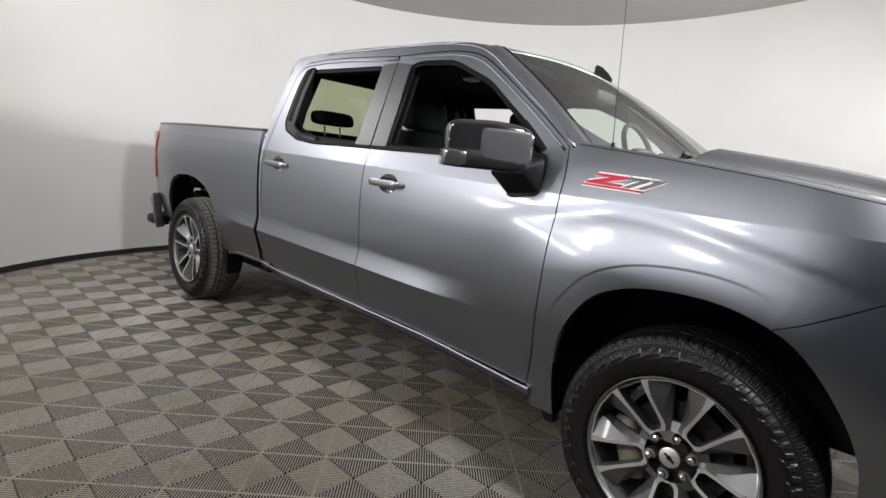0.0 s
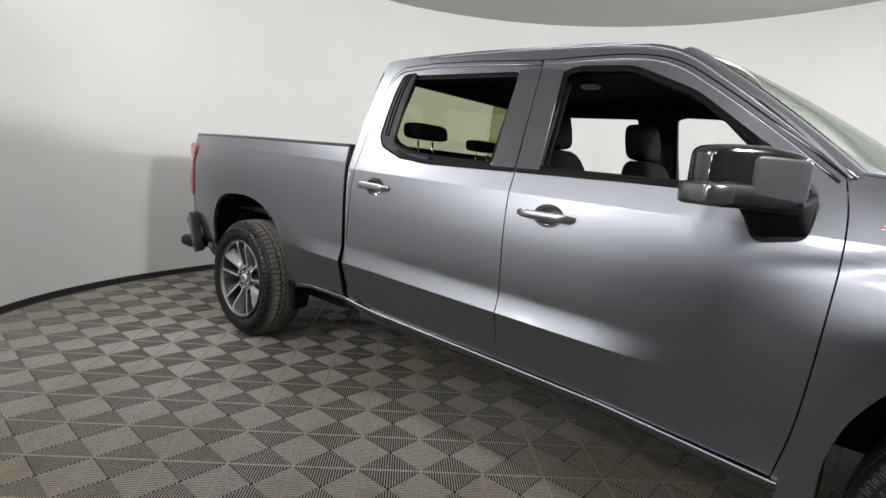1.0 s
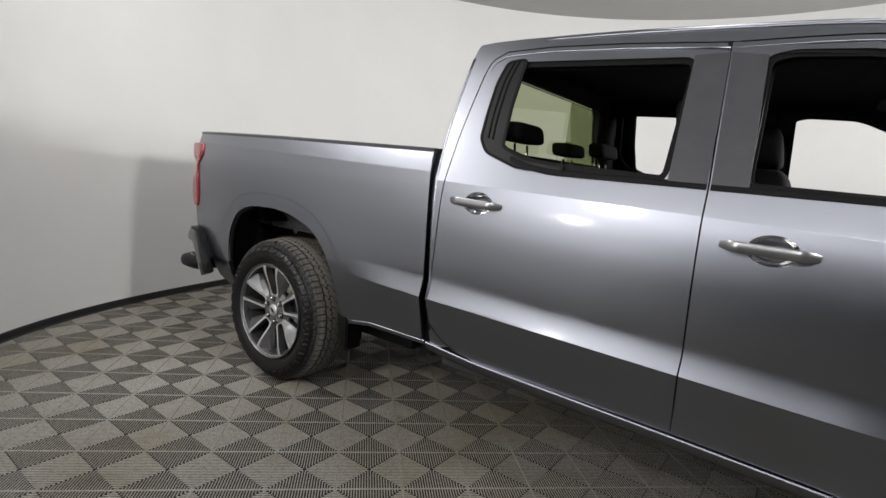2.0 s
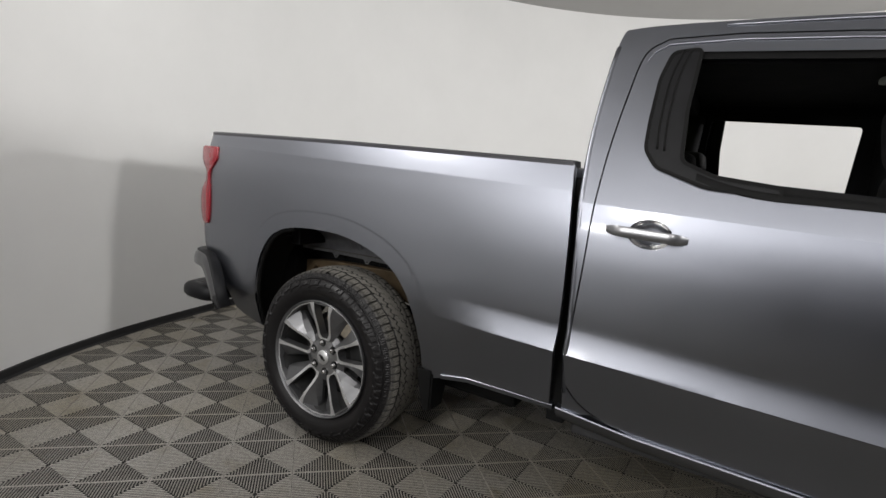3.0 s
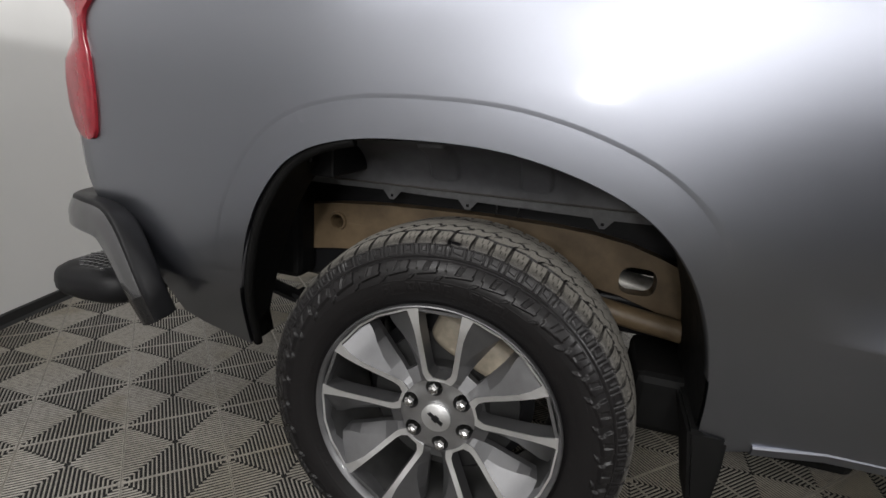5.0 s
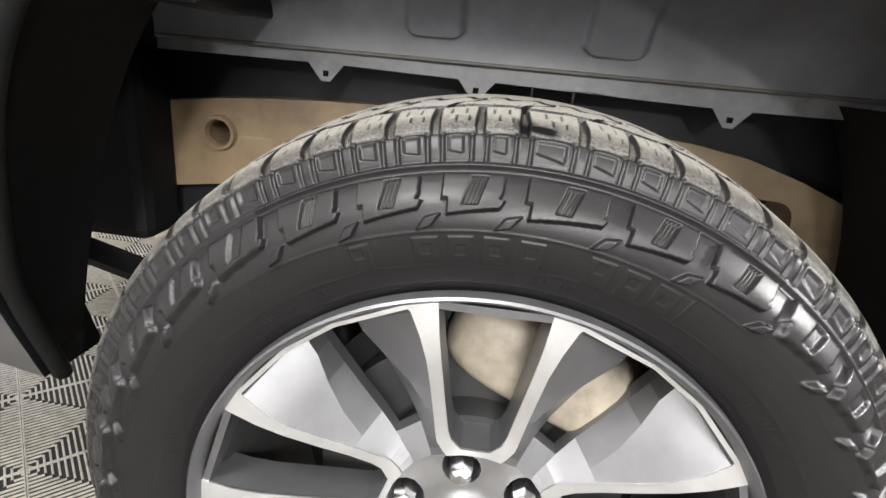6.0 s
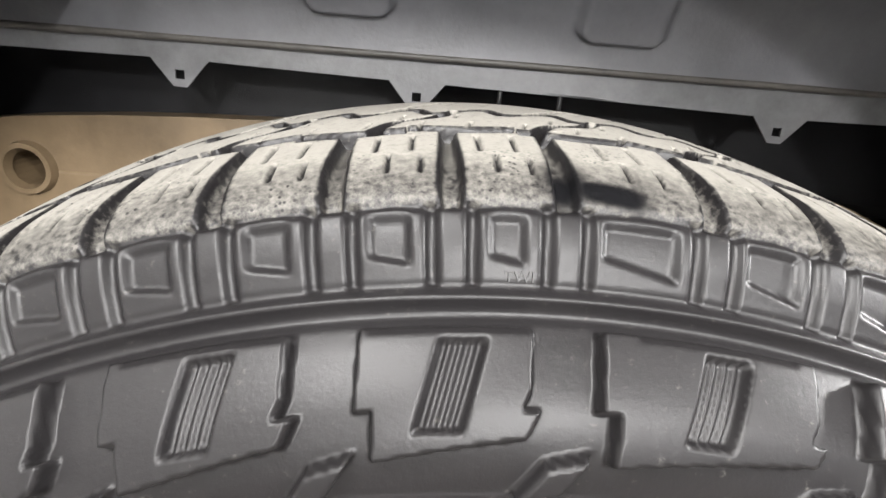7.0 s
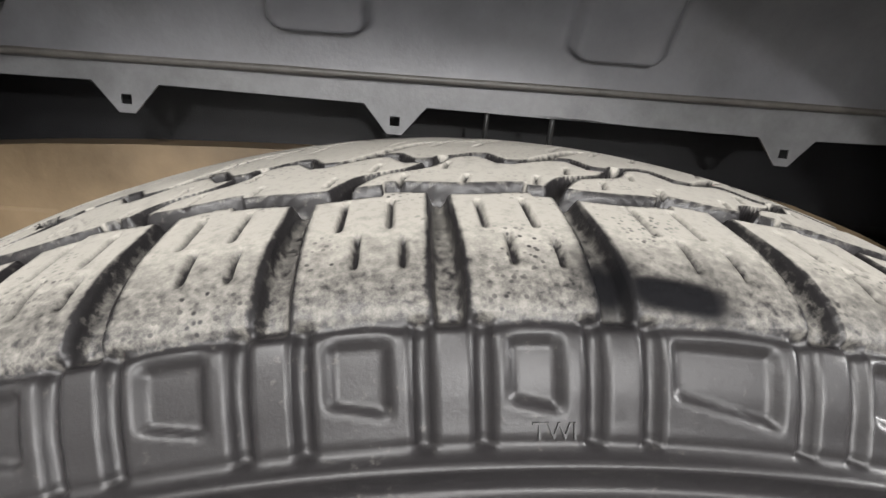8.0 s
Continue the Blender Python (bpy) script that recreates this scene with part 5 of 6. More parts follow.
    d -= 0.0021 * pocket * wallz
    # chamfered, scalloped top edge of the shoulder wall
    d -= 0.0011 * np.exp(-((r - 0.3872 - 0.0002 * np.cos(4 * math.pi * b / pitch)) / 0.0011) ** 2) * (oo > 0.1)
    # raised ring below the shoulder
    ringr = r - 0.3652
    d += (0.0020 * np.exp(-(ringr / 0.0013) ** 2) - 0.0016 * np.exp(-((ringr + 0.0034) / 0.0013) ** 2) - 0.0006 * np.exp(-((ringr - 0.0030) / 0.0010) ** 2)) * (oo > 0.1)
    # big sidewall lugs, one to every two shoulder blocks
    e2 = np.sort(wrap(EDGES[1::2]))
    e2 = np.concatenate([[e2[-1] - 2 * math.pi], e2, [e2[0] + 2 * math.pi]])
    j = np.clip(np.searchsorted(e2, th) - 1, 0, len(e2) - 2)
    l0, l1 = e2[j] * 0.35, e2[j + 1] * 0.35
    al = th * 0.35
    ml = al - (l0 + l1) / 2
    hl = np.sin(j * 78.233) * 43758.5453
    hl = hl - np.floor(hl)
    zl = r - 0.348
    notch = 0.0022 * np.sign(zl + 0.003)
    left = al - l0 - 0.0075 + notch - 0.10 * zl
    right = l1 - al - 0.0080 - notch - 0.55 * np.maximum(-zl, 0) + 0.10 * zl
    bottom = 0.3368 + 0.0028 * (ml / 0.026)
    lug = np.clip(left / 0.0012, 0, 1) * np.clip(right / 0.0012, 0, 1) * np.clip((r - bottom) / 0.0012, 0, 1) * np.clip((0.3592 - r) / 0.0012, 0, 1) * (oo > 0.1)
    d += 0.0058 * lug
    # ribbed window in each lug, and a shallow frame line
    q = ml - 0.42 * zl + 0.001
    win = np.clip((0.0062 - np.abs(q)) / 0.0006, 0, 1) * np.clip((0.0078 - np.abs(r - 0.3485)) / 0.0006, 0, 1) * (oo > 0.1)
    d += win * (-0.0028 + 0.0007 * np.cos(q * 2 * math.pi / 0.0028))
    line = groove(r - 0.3577, 0.0003, 0.0004) * groove(ml, 0.020, 0.001) * (oo > 0.1)
    d -= 0.0007 * line
    # small nubs under the gaps
    mg = np.where(al - l0 < l1 - al, al - l0, al - l1) + 0.005
    nub = np.clip((0.0052 - np.abs(mg - 0.9 * (r - 0.331))) / 0.001, 0, 1) * np.clip((0.0040 - np.abs(r - 0.331 - 0.2 * mg)) / 0.001, 0, 1) * (oo > 0.1)
    d += 0.0052 * nub
    # maker's raised lettering, as plain bars, and fine marks by the bead
    t1 = (th * 0.31) / 0.0250
    k1 = np.floor(t1)
    f1 = t1 - k1
    on = (np.sin(k1 * 3.77 + 1.0) > -0.85) & (np.abs(th - 0.02) < 0.40)
    bars = on * (np.abs(f1 - 0.5) < 0.36) * (np.abs(r - 0.3085) < 0.0110) * (1 - 0.8 * ((np.abs(f1 - 0.5) < 0.16) & (np.abs(r - 0.311 - 0.002 * np.sin(k1)) < 0.004)))
    t2 = (th * 0.285) / 0.0045
    k2 = np.floor(t2)
    small = (np.sin(k2 * 5.1) > -0.2) * (np.abs(t2 - k2 - 0.5) < 0.3) * (np.abs(r - 0.2885) < 0.0028) * ((np.floor(th / radians(14)) % 3) == 0)
    d += (0.0007 * bars + 0.0004 * small) * (oo > 0.1)
    for rr in (0.296, 0.3235, 0.2775):
        d += 0.0005 * np.exp(-((r - rr) / 0.0009) ** 2) * (oo > 0.1)
    edge = np.minimum(np.abs(oo - g1) - 0.0044, np.abs(oo - g2) - 0.0028)
    edge = np.minimum(edge, np.where(oo > 0.0665, dj - wide - 0.0016, 1.0))
    edge = np.minimum(edge, np.where(row2, np.abs(c2 + kink) - 0.0030, 1.0))
    edge = np.clip(edge / 0.0012, 0, 1)
    dust = tread * edge * (1 - cut) ** 8 * (1.0 - 0.60 * sstep(0.084, 0.113, oo)) * (1 - 0.95 * slit)
    dust = np.maximum(dust, tread * cut * np.where(oo > g1 + 0.003, 0.36, 0.2))
    dust = np.maximum(dust, 0.012)
    ws = np.exp(-((a - 0.0105) / 0.0105) ** 4) * np.exp(-((oo - 0.1105 - 0.10 * (a - 0.011)) / 0.0034) ** 4)
    wp = np.exp(-((a + 0.0025) / 0.0055) ** 2 - ((oo - 0.1065) / 0.0075) ** 2)
    wet = np.clip(np.maximum(ws, wp) * 1.3, 0, 1) * (o > 0)
    return d, dust, wet


def tyre_patch(th0, th1, n_th, step_out, step_in, reach):
    sec = section_curve(step_out, step_in, reach)
    t = np.gradient(sec, axis=0)
    t /= np.linalg.norm(t, axis=1)[:, None]
    nrm = np.stack([-t[:, 1], t[:, 0]], 1)
    flip = np.sign(nrm[len(nrm) // 2, 1])
    nrm *= flip if flip else 1
    th = np.linspace(th0, th1, n_th + 1)
    d, dust, wet = tread_relief(th[:, None], sec[None, :, 0], sec[None, :, 1])
    o = sec[None, :, 0] + nrm[None, :, 0] * d
    r = sec[None, :, 1] + nrm[None, :, 1] * d
    x = r * np.sin(th)[:, None]
    z = r * np.cos(th)[:, None]
    # the tyre stands flat on the floor
    z = np.maximum(z, -AXLE_Z + 0.001)
    co = np.stack([x, -o, z], -1).reshape(-1, 3)
    m = sec.shape[0]
    i = np.arange(n_th)[:, None] * m + np.arange(m - 1)[None, :]
    q = np.stack([i, i + 1, i + m + 1, i + m], -1).reshape(-1, 4)
    return co, q, dust.ravel(), wet.ravel()


def tyre_mesh(name, patches, dusty=1.0):
    co, q, du, we, base = [], [], [], [], 0
    for p in patches:
        c, f, a, b = tyre_patch(*p)
        co.append(c)
        q.append(f + base)
        du.append(a)
        we.append(b)
        base += len(c)
    co, q = np.vstack(co), np.vstack(q)
    me = bpy.data.meshes.new(name)
    me.vertices.add(len(co))
    me.vertices.foreach_set("co", co.astype(np.float32).ravel())
    me.loops.add(q.size)
    me.loops.foreach_set("vertex_index", q.astype(np.int32).ravel())
    me.polygons.add(len(q))
    me.polygons.foreach_set("loop_start", np.arange(0, q.size, 4, dtype=np.int32))
    me.polygons.foreach_set("use_smooth", np.ones(len(q), bool))
    for key, val in (("dust", dusty * np.concatenate(du)), ("wet", np.concatenate(we))):
        at = me.attributes.new(key, "FLOAT", "POINT")
        at.data.foreach_set("value", val.astype(np.float32))
    me.update(calc_edges=True)
    me.materials.append(RUBBER)
    return me


def polar(r, deg):
    return (r * math.sin(radians(deg)), r * math.cos(radians(deg)))


def build_rim(parent, spin):
    """A five-pair-spoke alloy wheel, face at y = 0 looking to -y. Each slim window is framed by a machined band;
    between the bands two sloped facets fall away to a deeper window."""
    # radius, half width of the slim window, half width over its band, half angle of the deep window, drop at its edge, reach and drop of the upper facet
    rows = [(0.0855, 0.0110, 0.0270, 7.0, 0.004, 0.05, 0.001), (0.0925, 0.0140, 0.0320, 7.0, 0.008, 0.05, 0.001), (0.1050, 0.0245, 0.0385, 7.2, 0.014, 0.06, 0.001), (0.1170, 0.0280, 0.0405, 7.2, 0.021, 0.10, 0.003),
            (0.1418, 0.0315, 0.0435, 7.0, 0.032, 0.28, 0.009), (0.1741, 0.0355, 0.0475, 6.4, 0.042, 0.55, 0.018), (0.2064, 0.0398, 0.0522, 5.6, 0.050, 0.78, 0.027), (0.2333, 0.0432, 0.0595, 5.2, 0.055, 0.92, 0.034),
            (0.2570, 0.0458, 0.0690, 5.2, 0.058, 0.94, 0.037), (0.2598, 0.0461, 0.0715, 5.2, 0.0, 0.94, 0.0), (0.2640, 0.0468, 0.0740, 5.2, -0.001, 0.94, -0.001)]
    dish = lambda r: -0.030 * smoothstep(0.245, 0.085, r)

    def at(i, col, k, deep=0.0):
        """A point of the face: row, column -4..4 (band inside 1, band outside 2, ridge between the facets 3, window edge 4), sector."""
        r, a0, a1, hole, drop, reach, ridge = rows[i]
        s, m = (1 if col > 0 else -1), abs(col)
        edge = math.degrees(a1 / r)
        deg = (math.degrees(a0 / r), edge, edge + reach * (36 - hole - edge), 36 - hole)[m - 1]
        h = dish(r) - (0, 0, ridge, drop)[m - 1] - deep
        x, z = polar(r, spin + 72 * k + s * deg)
        return (x, -h, z)

    def sheet(quads):
        bm = bmesh.new()
        seen = {}
        for q in quads:
            vs = []
            for p in q:
                key = tuple(round(c, 5) for c in p)
                if key not in seen:
                    seen[key] = bm.verts.new(p)
                if seen[key] not in vs:
                    vs.append(seen[key])
            if len(vs) > 2:
                try:
                    bm.faces.new(vs)
                except ValueError:
                    pass
        return bm
    n = len(rows)
    body, bands = [], []
    for k in range(5):
        band = []
        for i in range(n - 1):
            for s in (-1, 1):
                if i >= 1:
                    band.append((at(i, s, k), at(i + 1, s, k), at(i + 1, 2 * s, k), at(i, 2 * s, k)))
                else:
                    body.append((at(i, s, k), at(i + 1, s, k), at(i + 1, 2 * s, k), at(i, 2 * s, k)))
                (band if i == 9 else body).extend((at(i, c * s, k), at(i + 1, c * s, k), at(i + 1, c * s + s, k), at(i, c * s + s, k)) for c in (2, 3))
                if 1 <= i < 8:
                    body.append((at(i, s, k), at(i + 1, s, k), at(i + 1, s, k, 0.042), at(i, s, k, 0.042)))
                if 3 <= i < 8:
                    body.append((at(i, 4 * s, k), at(i + 1, 4 * s, k), at(i + 1, 4 * s, k, 0.016), at(i, 4 * s, k, 0.016)))
            if not 3 <= i < 8:
                (band if i == 9 else body).append((at(i, 4, k), at(i + 1, 4, k), at(i + 1, -4, k + 1), at(i, -4, k + 1)))
        # ends of the slim window
        band.append((at(0, -1, k), at(0, 1, k), at(1, 1, k), at(1, -1, k)))
        band += [(at(0, s, k), at(1, s, k), at(1, 2 * s, k), at(0, 2 * s, k)) for s in (-1, 1)]
        body.append((at(1, -1, k), at(1, 1, k), at(1, 1, k, 0.042), at(1, -1, k, 0.042)))
        body.append((at(9, -1, k), at(9, 1, k), at(10, 1, k), at(10, -1, k)))
        body.append((at(8, -1, k), at(8, 1, k), at(8, 1, k, 0.042), at(8, -1, k, 0.042)))
        body.append((at(8, -1, k), at(8, 1, k), at(9, 1, k), at(9, -1, k)))
        body.append((at(3, 4, k), at(3, -4, k + 1), at(3, -4, k + 1, 0.016), at(3, 4, k, 0.016)))
        bands.append(band)
    face = part("wheel_face", sheet(body), WGREY, parent, "dark grey sloped facets of the alloy wheel", smooth=9)
    for band in bands:
        bm = sheet([[(x, y - 0.0012, z) for x, y, z in q] for q in band])
        r = bmesh.ops.extrude_face_region(bm, geom=bm.faces[:])
        bmesh.ops.translate(bm, vec=(0, 0.003, 0), verts=[g for g in r["geom"] if isinstance(g, bmesh.types.BMVert)])
        part("machined_band", bm, ALU, face, "bright machined band", smooth=22)
    # hub plate with the lug pockets
    lugs = []
    for k in range(6):
        cx, cz = polar(0.0685, spin - 9 + 60 * k)
        lugs.append([(cx + 0.0195 * math.cos(t), cz + 0.0195 * math.sin(t)) for t in (2 * math.pi * q / 16 for q in range(16))])
    circle = [polar(0.0862, 360 * k / 90) for k in range(90)]
    panel("hub_plate", circle, lugs, lambda u, v: (u, 0.0300 + 0.006 * smoothstep(0.050, 0.086, math.hypot(u, v)) * (0.5 - 0.5 * math.cos(radians(5 * (math.degrees(math.atan2(u, v)) - spin)))), v), HUBG, face, 0.012, 0.012, 0, (), (0, 0.03, 0), 0, "grey hub plate")
    prof = [(0.006, 0.2630), (-0.002, 0.2640), (-0.007, 0.2660), (-0.012, 0.2690), (-0.014, 0.2710), (-0.012, 0.2730), (0.000, 0.2737), (0.010, 0.262)]
    part("rim", lathe(prof, 120), WGREY, parent, "dark grey alloy rim lip", smooth=40)
    prof = [(0.008, 0.2635), (0.030, 0.254), (0.06, 0.246), (0.10, 0.236), (0.17, 0.232), (0.21, 0.25), (0.214, 0.262)]
    part("rim_barrel", lathe(prof, 90), BARREL, parent, "dark inner barrel of the rim", smooth=40)
    part("dust_shield", lathe([(0.122, 0.03), (0.122, 0.16), (0.130, 0.20), (0.135, 0.20)], 60), BLACK, parent, "black brake dust shield", smooth=40)
    prof = [(0.034, 0.0), (0.034, 0.030), (0.022, 0.0335), (0.020, 0.031), (0.019, 0.0)]
    cap = part("centre_cap", lathe(prof[::-1], 40), ALU, parent, "brushed centre cap", smooth=40)
    # plain dark emblem shape on the cap
    bm = bmesh.new()
    pts = [(-0.021, -0.004), (-0.007, -0.004), (-0.007, -0.0075), (0.007, -0.0075), (0.007, -0.004), (0.021, -0.004), (0.018, 0.004), (0.006, 0.004), (0.006, 0.0075), (-0.006, 0.0075), (-0.006, 0.004), (-0.018, 0.004)]
    f = bm.faces.new([bm.verts.new((x * math.cos(0.6) + z * math.sin(0.6), 0.0175, z * math.cos(0.6) - x * math.sin(0.6))) for x, z in pts])
    r = bmesh.ops.extrude_face_region(bm, geom=[f])
    bmesh.ops.translate(bm, vec=(0, 0.004, 0), verts=[g for g in r["geom"] if isinstance(g, bmesh.types.BMVert)])
    part("cap_emblem", bm, BLACK, cap, "black emblem")
    for k in range(6):
        cx, cz = polar(0.0685, spin - 9 + 60 * k)
        prof = [(0.014, 0.0), (0.0145, 0.006), (0.018, 0.0105), (0.023, 0.0125), (0.045, 0.0130)]
        bm = lathe(prof, 6)
        bmesh.ops.transform(bm, matrix=Matrix.Translation((cx, 0, cz)), verts=bm.verts)
        part("lug_nut", bm, LUG, parent, "steel lug nut", smooth=25)
    # brake disc, hat and hub behind the spokes
    prof = [(0.105, 0.03), (0.07, 0.065), (0.07, 0.10), (0.095, 0.105), (0.095, 0.172), (0.118, 0.172), (0.118, 0.105)]
    part("brake_disc", lathe(prof, 60), BARREL, parent, "dull steel brake disc", smooth=30)


def build_caliper(parent, deg, y, material):
    bm = superbox(0, 0, 0, 0.115, 0.055, 0.046, 0.5)
    x, z = polar(0.165, deg)
    bmesh.ops.transform(bm, matrix=Matrix.Translation((x, y, z)) @ Matrix.Rotation(radians(deg), 4, "Y"), verts=bm.verts)
    part("brake_caliper", bm, material, parent, "coated brake caliper behind the spokes", smooth=180)


def build_wheels(truck):
    fine = tyre_mesh("tyre_fine", [(radians(-33), radians(33), 620, 0.00075, 0.006, 0.05), (radians(33), radians(327), 1150, 0.0018, 0.008, 0.05)])
    plain = tyre_mesh("tyre_plain", [(0.0, 2 * math.pi, 1300, 0.0018, 0.008, 0.05)], 0.12)
    for x, side, spin, me in ((0, -1, -1, fine), (AXLE_F, -1, -38, plain), (0, 1, 20, plain), (AXLE_F, 1, 44, plain)):
        hub = new("wheel")
        hub.parent = truck
        hub["label"] = "alloy wheel with dusty all-terrain tyre"
        hub.location = (x, side * (TYRE_Y + (0.012 if x > 1 else 0)), AXLE_Z * (0.985 if x > 1 else 1))
        hub.scale = (0.985,) * 3 if x > 1 else (1, 1, 1)
        hub.rotation_euler = (0, 0, 0 if side < 0 else math.pi)
        t = link_mesh("tyre", me, None, hub, "dusty black all-terrain tyre")
        if me is fine:
            mark = bpy.data.curves.new("wear_mark", "FONT")
            mark.body, mark.size, mark.extrude, mark.align_x = "TWI", 0.0044, 0.0002, "CENTER"
            src = bpy.data.objects.new("wear_mark_source", mark)
            tm = bpy.data.meshes.new_from_object(src)
            bpy.data.objects.remove(src)
            lab = link_mesh("wear_mark", tm, RUBBER, t, "raised rubber wear mark lettering")
            ang = -0.0165 / 0.4
            lab.matrix_local = Matrix.Rotation(ang, 4, "Y") @ pose(0, -0.1262, 0.3690, 90 - 24, 0, 0)
        rim = new("alloy_rim")
        rim.parent = hub
        rim.location, rim.scale = (0, -0.131, 0), (0.98, 1, 0.98)
        build_rim(rim, spin)
        build_caliper(rim, 24 if x < 1 else 250, 0.115, CAST)


# ---- wheelhouse and running gear ----
def build_wheelhouse(truck):
    side = -1

    def shell(u, v):
        # u along the truck, v from the flange (0) up and out to the arch lip (1)
        y = 0.612 + 0.30 * (1 - math.cos(0.5 * math.pi * v)) ** 1.25
        z = 0.834 + 0.018 * u + 0.142 * math.sin(0.5 * math.pi * v) - 0.22 * max(0, abs(u - 0.03) - 0.30) ** 1.5 * v
        pad = 0
        for cx, half, v0, v1 in ((-0.115, 0.036, 0.150, 0.70), (0.114, 0.037, 0.120, 0.70)):
            # rounded rectangle, its edges a few millimetres wide
            qx, qv = abs(u - cx) - half + 0.014, 0.33 * (abs(v - (v0 + v1) / 2) - (v1 - v0) / 2) + 0.014
            far = math.hypot(max(qx, 0), max(qv, 0)) + min(max(qx, qv), 0) - 0.014
            pad = max(pad, smoothstep(0.0045, -0.0045, far))
        bow = 0.006 * math.sin(9 * u + 1.0) * v
        return (u, side * (y + 0.007 * pad), z - 0.008 * pad + bow)
    bm = grid_bm(lambda a, b: shell(-0.50 + 0.98 * a, b), 320, 120)
    part("wheelhouse_panel", bm, LINER, truck, "dark painted wheelhouse panel with pressed pads", smooth=180)
    # flange strip with hanging tabs
    tabs = (-0.261, -0.055, 0.278)
    out = [(-0.50, 0.8265), (-0.50, 0.8075)]
    holes = []
    for cx in tabs:
        out += [(cx - 0.025, 0.812), (cx - 0.009, 0.793), (cx - 0.006, 0.7895), (cx + 0.006, 0.7895), (cx + 0.009, 0.793), (cx + 0.025, 0.8125)]
        holes.append([(cx - 0.004, 0.796), (cx + 0.004, 0.796), (cx + 0.004, 0.8035), (cx - 0.004, 0.8035)])
    out += [(0.47, 0.818), (0.47, 0.843)]
    panel("wheelhouse_flange", out, holes, lambda u, v: (u, side * (0.606 + 0.10 * (0.845 - v) * 0.2 + 0.0015 * math.sin(23 * u)), v), FLANGE, truck, 0.05, 0.01, 0, (), (0, 0.0016, 0), 0, "grey flange strip with drilled tabs")
    bm = tube([(x, side * (0.6105 + 0.0006 * math.sin(31 * x)), 0.8345 + 0.018 * x) for x in np.linspace(-0.50, 0.47, 60)], 0.0032, 8)
    part("seam_bead", bm, SEALER, truck, "dark sealant bead", smooth=180)
    for x in (0.02, 0.075):
        part("liner_clip", tube([(x, side * 0.60, 0.83), (x, side * 0.60, 0.785)], 0.0022, 6), BARREL, truck, smooth=180)
    # tan frame rail with round holes
    for sd in (-1, 1):
        def ring_hole(cx, cz, r):
            return [(cx + r * math.cos(t), cz + r * math.sin(t)) for t in (2 * math.pi * k / 24 for k in range(24))]
        top = spline([(-1.0, 0.66), (-0.7, 0.70), (-0.45, 0.742), (-0.2, 0.76), (0.1, 0.765), (0.35, 0.745), (0.6, 0.66), (0.9, 0.58), (1.2, 0.56)], 3)
        bot = [(x, z - 0.135) for x, z in top][::-1]
        holes = [ring_hole(-0.448, 0.690, 0.019), rounded([(0.342, 0.618), (0.432, 0.618), (0.432, 0.690), (0.342, 0.690)], 0.034, 6)]
        panel("frame_rail", top + bot, holes, lambda u, v: (u, sd * 0.545, v), WAX, truck, 0.06, 0.05, 0, (), (0, -sd * 0.08, 0), 0, "tan wax-coated frame rail", flip=sd > 0)
        for cx, cz, r in ((-0.448, 0.690, 0.019),):
            bm = lathe([(0.0, r - 0.001), (-0.009, r + 0.002), (-0.009, r + 0.007), (0.0, r + 0.009)], 28)
            bmesh.ops.transform(bm, matrix=Matrix.Translation((cx, sd * 0.545, cz)) @ Matrix.Diagonal((1, -sd, 1, 1)), verts=bm.verts)
            part("rail_boss", bm, WAX, truck, smooth=40)
        part("spring_hanger", box_bm(-0.76, -0.525, sd * 0.58 - 0.05, sd * 0.58 + 0.05, 0.52, 0.80, 0.02), SEAL, truck, "black spring hanger on the frame rail")
        part("shackle_tube", tube([(0.24, sd * 0.575, 0.590), (0.40, sd * 0.580, 0.568), (0.55, sd * 0.585, 0.552)], 0.028, 14), WAX, truck, "tan wax-coated tube below the frame rail", smooth=60)
        part("tank_shield", box_bm(0.40, 0.86, sd * 0.62 - 0.12, sd * 0.62 + 0.12, 0.36, 0.505, 0.02), SEAL, truck, "black tank shield")
        part("frame_rail_back", box_bm(-1.0, 1.2, sd * 0.50 - 0.02, sd * 0.50 + 0.02, 0.50, 0.60, 0.01), BLACK, truck)
        # leaf spring, shock absorber
        for k in range(3):
            pts = [(x, sd * 0.58, 0.36 + 0.016 * k + 0.10 * (x / 0.7) ** 2 + 0.02) for x in np.linspace(-0.7 + 0.14 * k, 0.7 - 0.14 * k, 13)]
            rings = [[(x, y - 0.03, z - 0.006), (x, y + 0.03, z - 0.006), (x, y + 0.03, z + 0.006), (x, y - 0.03, z + 0.006)] for x, y, z in pts]
            part("leaf_spring", loft(rings), BLACK, truck)
        part("shock_absorber", tube([(-0.16, sd * 0.66, 0.30), (-0.24, sd * 0.60, 0.45), (-0.32, sd * 0.50, 0.60)], [0.028, 0.028, 0.022], 14), BLACK, truck, smooth=60)
        part("exhaust_pipe", tube([(1.4, sd * 0.40, 0.50), (0.5, sd * 0.46, 0.60), (0.30, sd * 0.47, 0.63), (-0.2, sd * 0.46, 0.66)], 0.035, 14), STEEL, truck, smooth=60) if sd < 0 else None
    bm = tube([(0, y, AXLE_Z) for y in np.linspace(-0.74, 0.74, 9)], [0.06, 0.045, 0.042, 0.045, 0.13, 0.045, 0.042, 0.045, 0.06], 16)
    part("rear_axle", bm, STEEL, truck, "dull steel rear axle", smooth=60)
    part("front_axle", tube([(AXLE_F, y, AXLE_Z) for y in np.linspace(-0.74, 0.74, 5)], 0.04, 12), STEEL, truck, smooth=60)
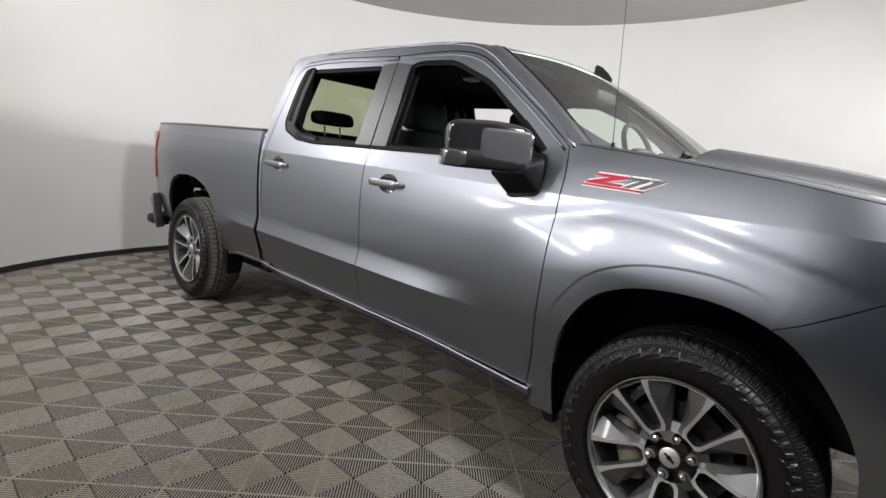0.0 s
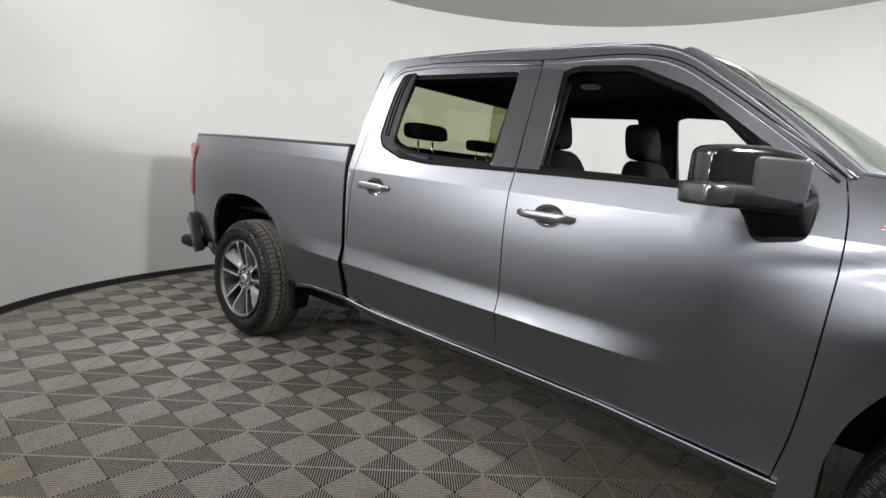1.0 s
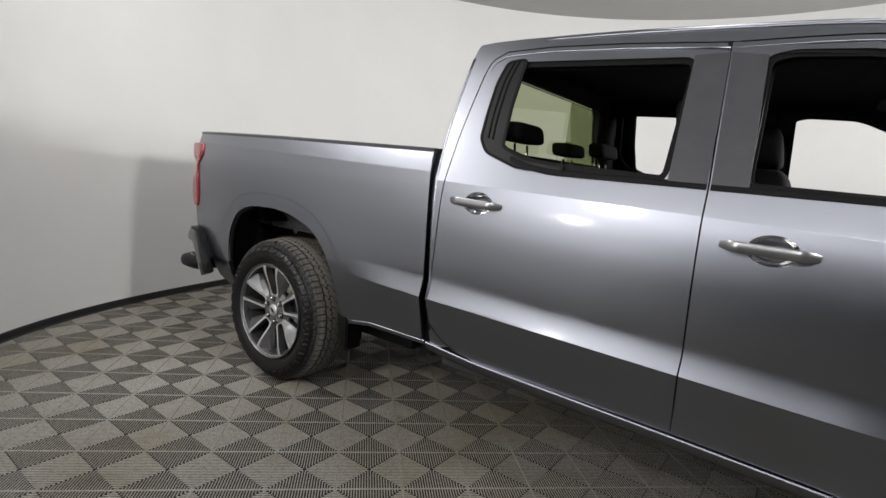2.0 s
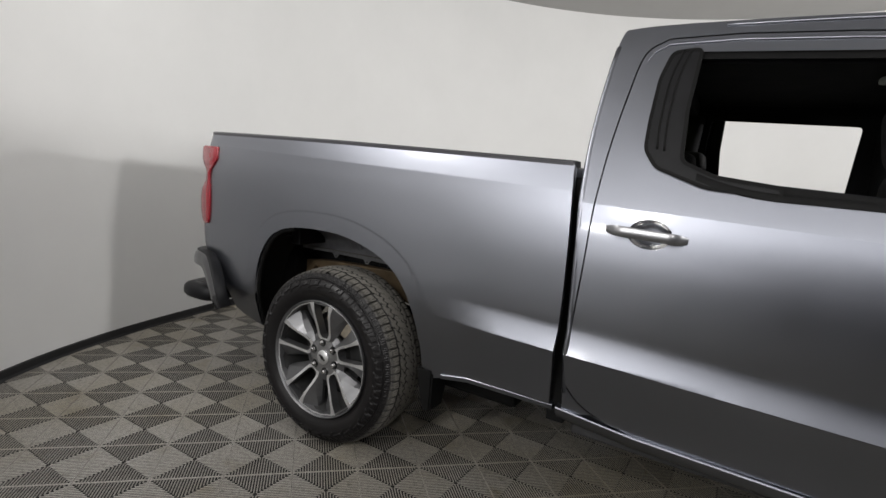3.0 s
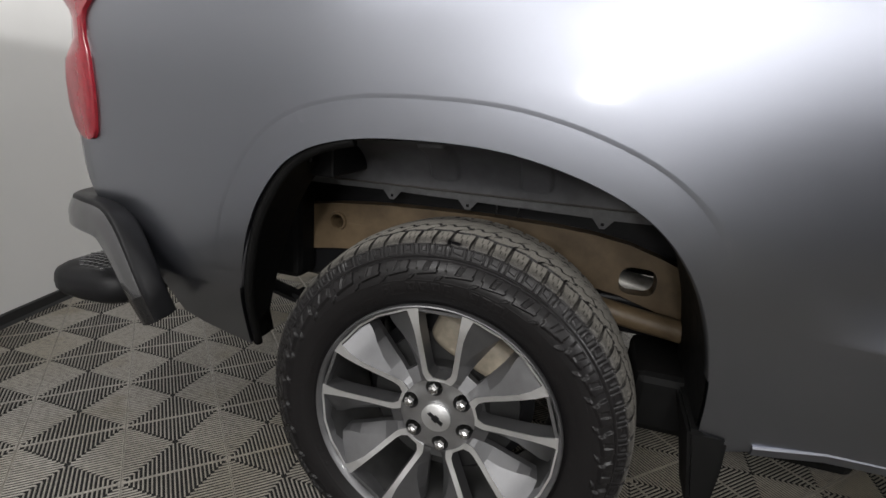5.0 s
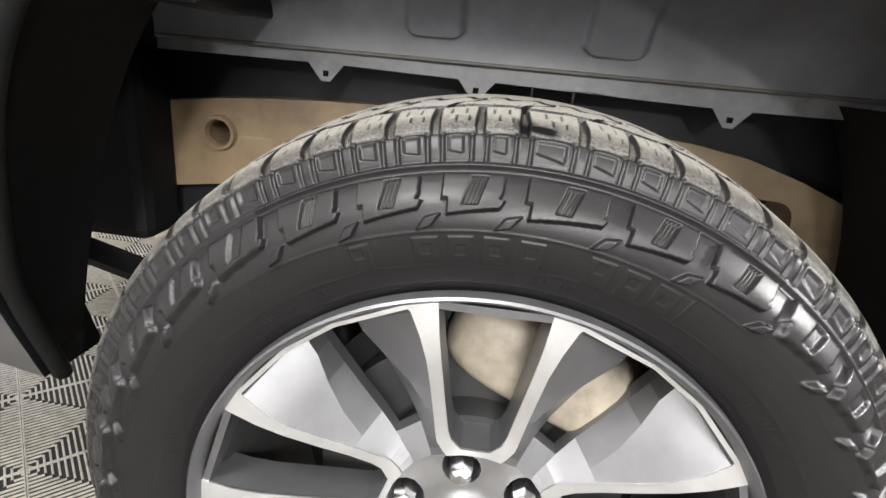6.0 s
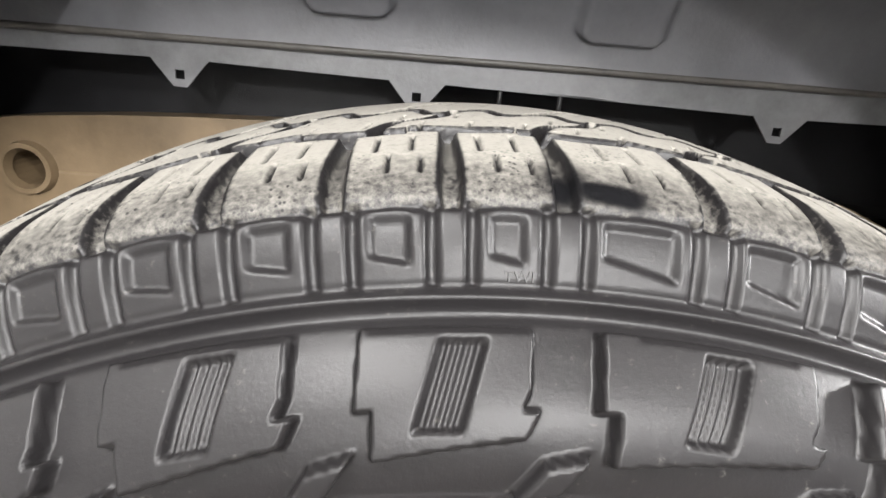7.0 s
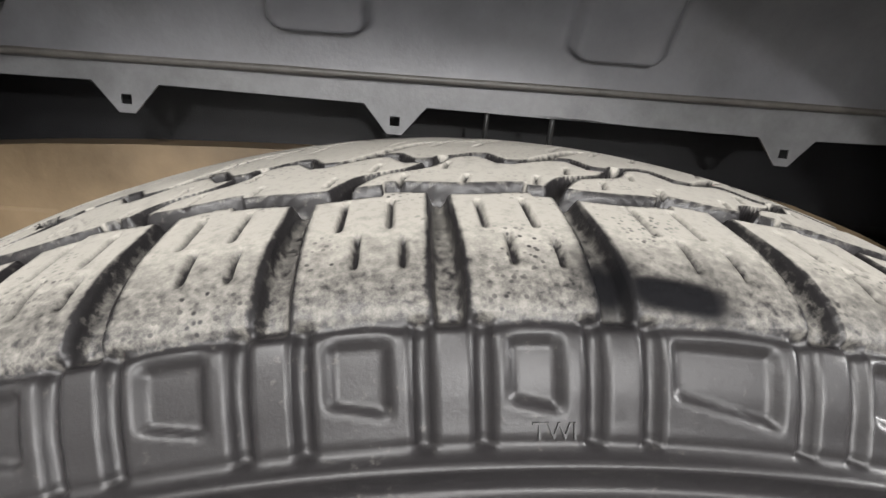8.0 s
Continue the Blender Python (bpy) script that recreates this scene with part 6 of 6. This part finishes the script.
    part("gearbox_tunnel", box_bm(0.6, 3.2, -0.45, 0.45, 0.33, 0.5, 0.05), BLACK, truck)
    # inner arch walls that close the wheel bays
    for x in (0.0, AXLE_F):
        for sd in (-1, 1):
            if x > 1:
                part("inner_arch", box_bm(x - 0.55, x + 0.55, sd * 0.53 - 0.01, sd * 0.53 + 0.01, 0.45, 1.2), BLACK, truck)
    part("bed_underside", box_bm(-0.95, 1.0, -0.86, 0.86, 0.992, 1.005), BLACK, truck)
    part("underbody_beam", box_bm(-0.93, 0.98, -0.50, 0.50, 0.70, 0.985, 0.02), BLACK, truck, "black underbody between the frame rails")
    for x in (-0.62, -0.36, 0.52, 0.80):
        part("bed_crossmember", box_bm(x - 0.03, x + 0.03, -0.80, 0.80, 0.86, 0.985, 0.006), BLACK, truck)


truck = thing("pickup_truck", "dark grey metallic four-door pickup truck parked in a white booth", "truck")
build_body(truck)
build_cab(truck)
build_rear_end(truck)
badge(truck)
build_seats(truck)
build_wheels(truck)
build_wheelhouse(truck)


# ---- ribbed floor tiles, laid at 45 degrees ----
TILE_S, TILE_TURN = 0.267, 44.6
TILE_AT = (1.422, -1.388)


def tile_geometry():
    """One tile: four fans of ribs running square to each edge, inside a slim rim."""
    verts, faces = [], []

    def bar(x0, x1, y0, y1, z0, z1, k):
        # a rib along y with its two top edges rounded off
        i, c, s, e = len(verts), (1, 0, -1, 0)[k], (0, 1, 0, -1)[k], 0.30 * (x1 - x0)
        for y in (y0, y1):
            for x, z in ((x0, z0), (x0, z1 - 0.7 * e), (x0 + e, z1), (x1 - e, z1), (x1, z1 - 0.7 * e), (x1, z0)):
                verts.append((x * c - y * s, x * s + y * c, z))
        for a in range(5):
            faces.append((i + a, i + 6 + a, i + 7 + a, i + a + 1))
    s = TILE_S / 2 - 0.0006
    n = 24
    p = (2 * s - 0.006) / n
    for k in range(4):
        bar(-s, -s + 0.0024, -s, s, -0.004, -0.0002, k)
        for j in range(n):
            u = -s + 0.003 + p * (j + 0.5)
            top = -abs(u) - 0.002
            if top > -s + 0.006:
                bar(u - p * 0.185, u + p * 0.185, -s + 0.0022, min(top, -0.004), -0.004, 0.0, k)
    return verts, faces


def build_tiles():
    verts, faces = tile_geometry()
    me = bpy.data.meshes.new("floor_tile")
    me.from_pydata(verts, [], faces)
    me.materials.append(TILE)
    floor = bpy.data.objects["floor"]
    c, s = math.cos(radians(TILE_TURN)), math.sin(radians(TILE_TURN))
    spots, edge = [], []
    for i in range(-26, 27):
        for j in range(-26, 27):
            x = TILE_AT[0] + TILE_S * ((i + 0.5) * c - (j + 0.5) * s)
            y = TILE_AT[1] + TILE_S * ((i + 0.5) * s + (j + 0.5) * c)
            deg = math.degrees(math.atan2(y - ROOM_Y, x - ROOM_X))
            gap = room_radius(deg) - math.hypot(x - ROOM_X, y - ROOM_Y)
            if gap > 0.2:
                spots.append((x, y))
            elif gap > -0.18:
                edge.append((x, y))
    # the open floor beside the truck first
    spots.sort(key=lambda p: abs(p[0] - 0.6) * 0.8 + abs(p[1] + 1.3))
    for x, y in spots[:300]:
        ob = link_mesh("floor_tile", me, None, floor)
        ob.matrix_world = pose(x, y, 0, 0, 0, TILE_TURN)
    base, vs, fs = np.array(verts), [], []
    rot = np.array([[c, -s, 0], [s, c, 0], [0, 0, 1]])
    turned = base @ rot.T
    for k, (x, y) in enumerate(spots[300:]):
        vs.append(turned + (x, y, 0))
        fs += [tuple(q + k * len(base) for q in f) for f in faces]
    # tiles cut along the round wall: only the ribs inside it
    at = len(spots[300:]) * len(base)
    for x, y in edge:
        for i in range(0, len(base), 12):
            rib = turned[i:i + 12] + (x, y, 0)
            mid = rib.mean(0) - (ROOM_X, ROOM_Y, 0)
            if math.hypot(mid[0], mid[1]) < room_radius(math.degrees(math.atan2(mid[1], mid[0]))) + 0.02:
                vs.append(rib)
                fs += [tuple(q - i + at for q in f) for f in faces[i // 12 * 5:i // 12 * 5 + 5]]
                at += 12
    rest = bpy.data.meshes.new("floor_tiles_far")
    rest.from_pydata(np.vstack(vs).tolist(), [], fs)
    rest.materials.append(TILE)
    ob = link_mesh("floor_tiles_far", rest, None, floor)
    tagged(ob, kind="stuff")


build_tiles()
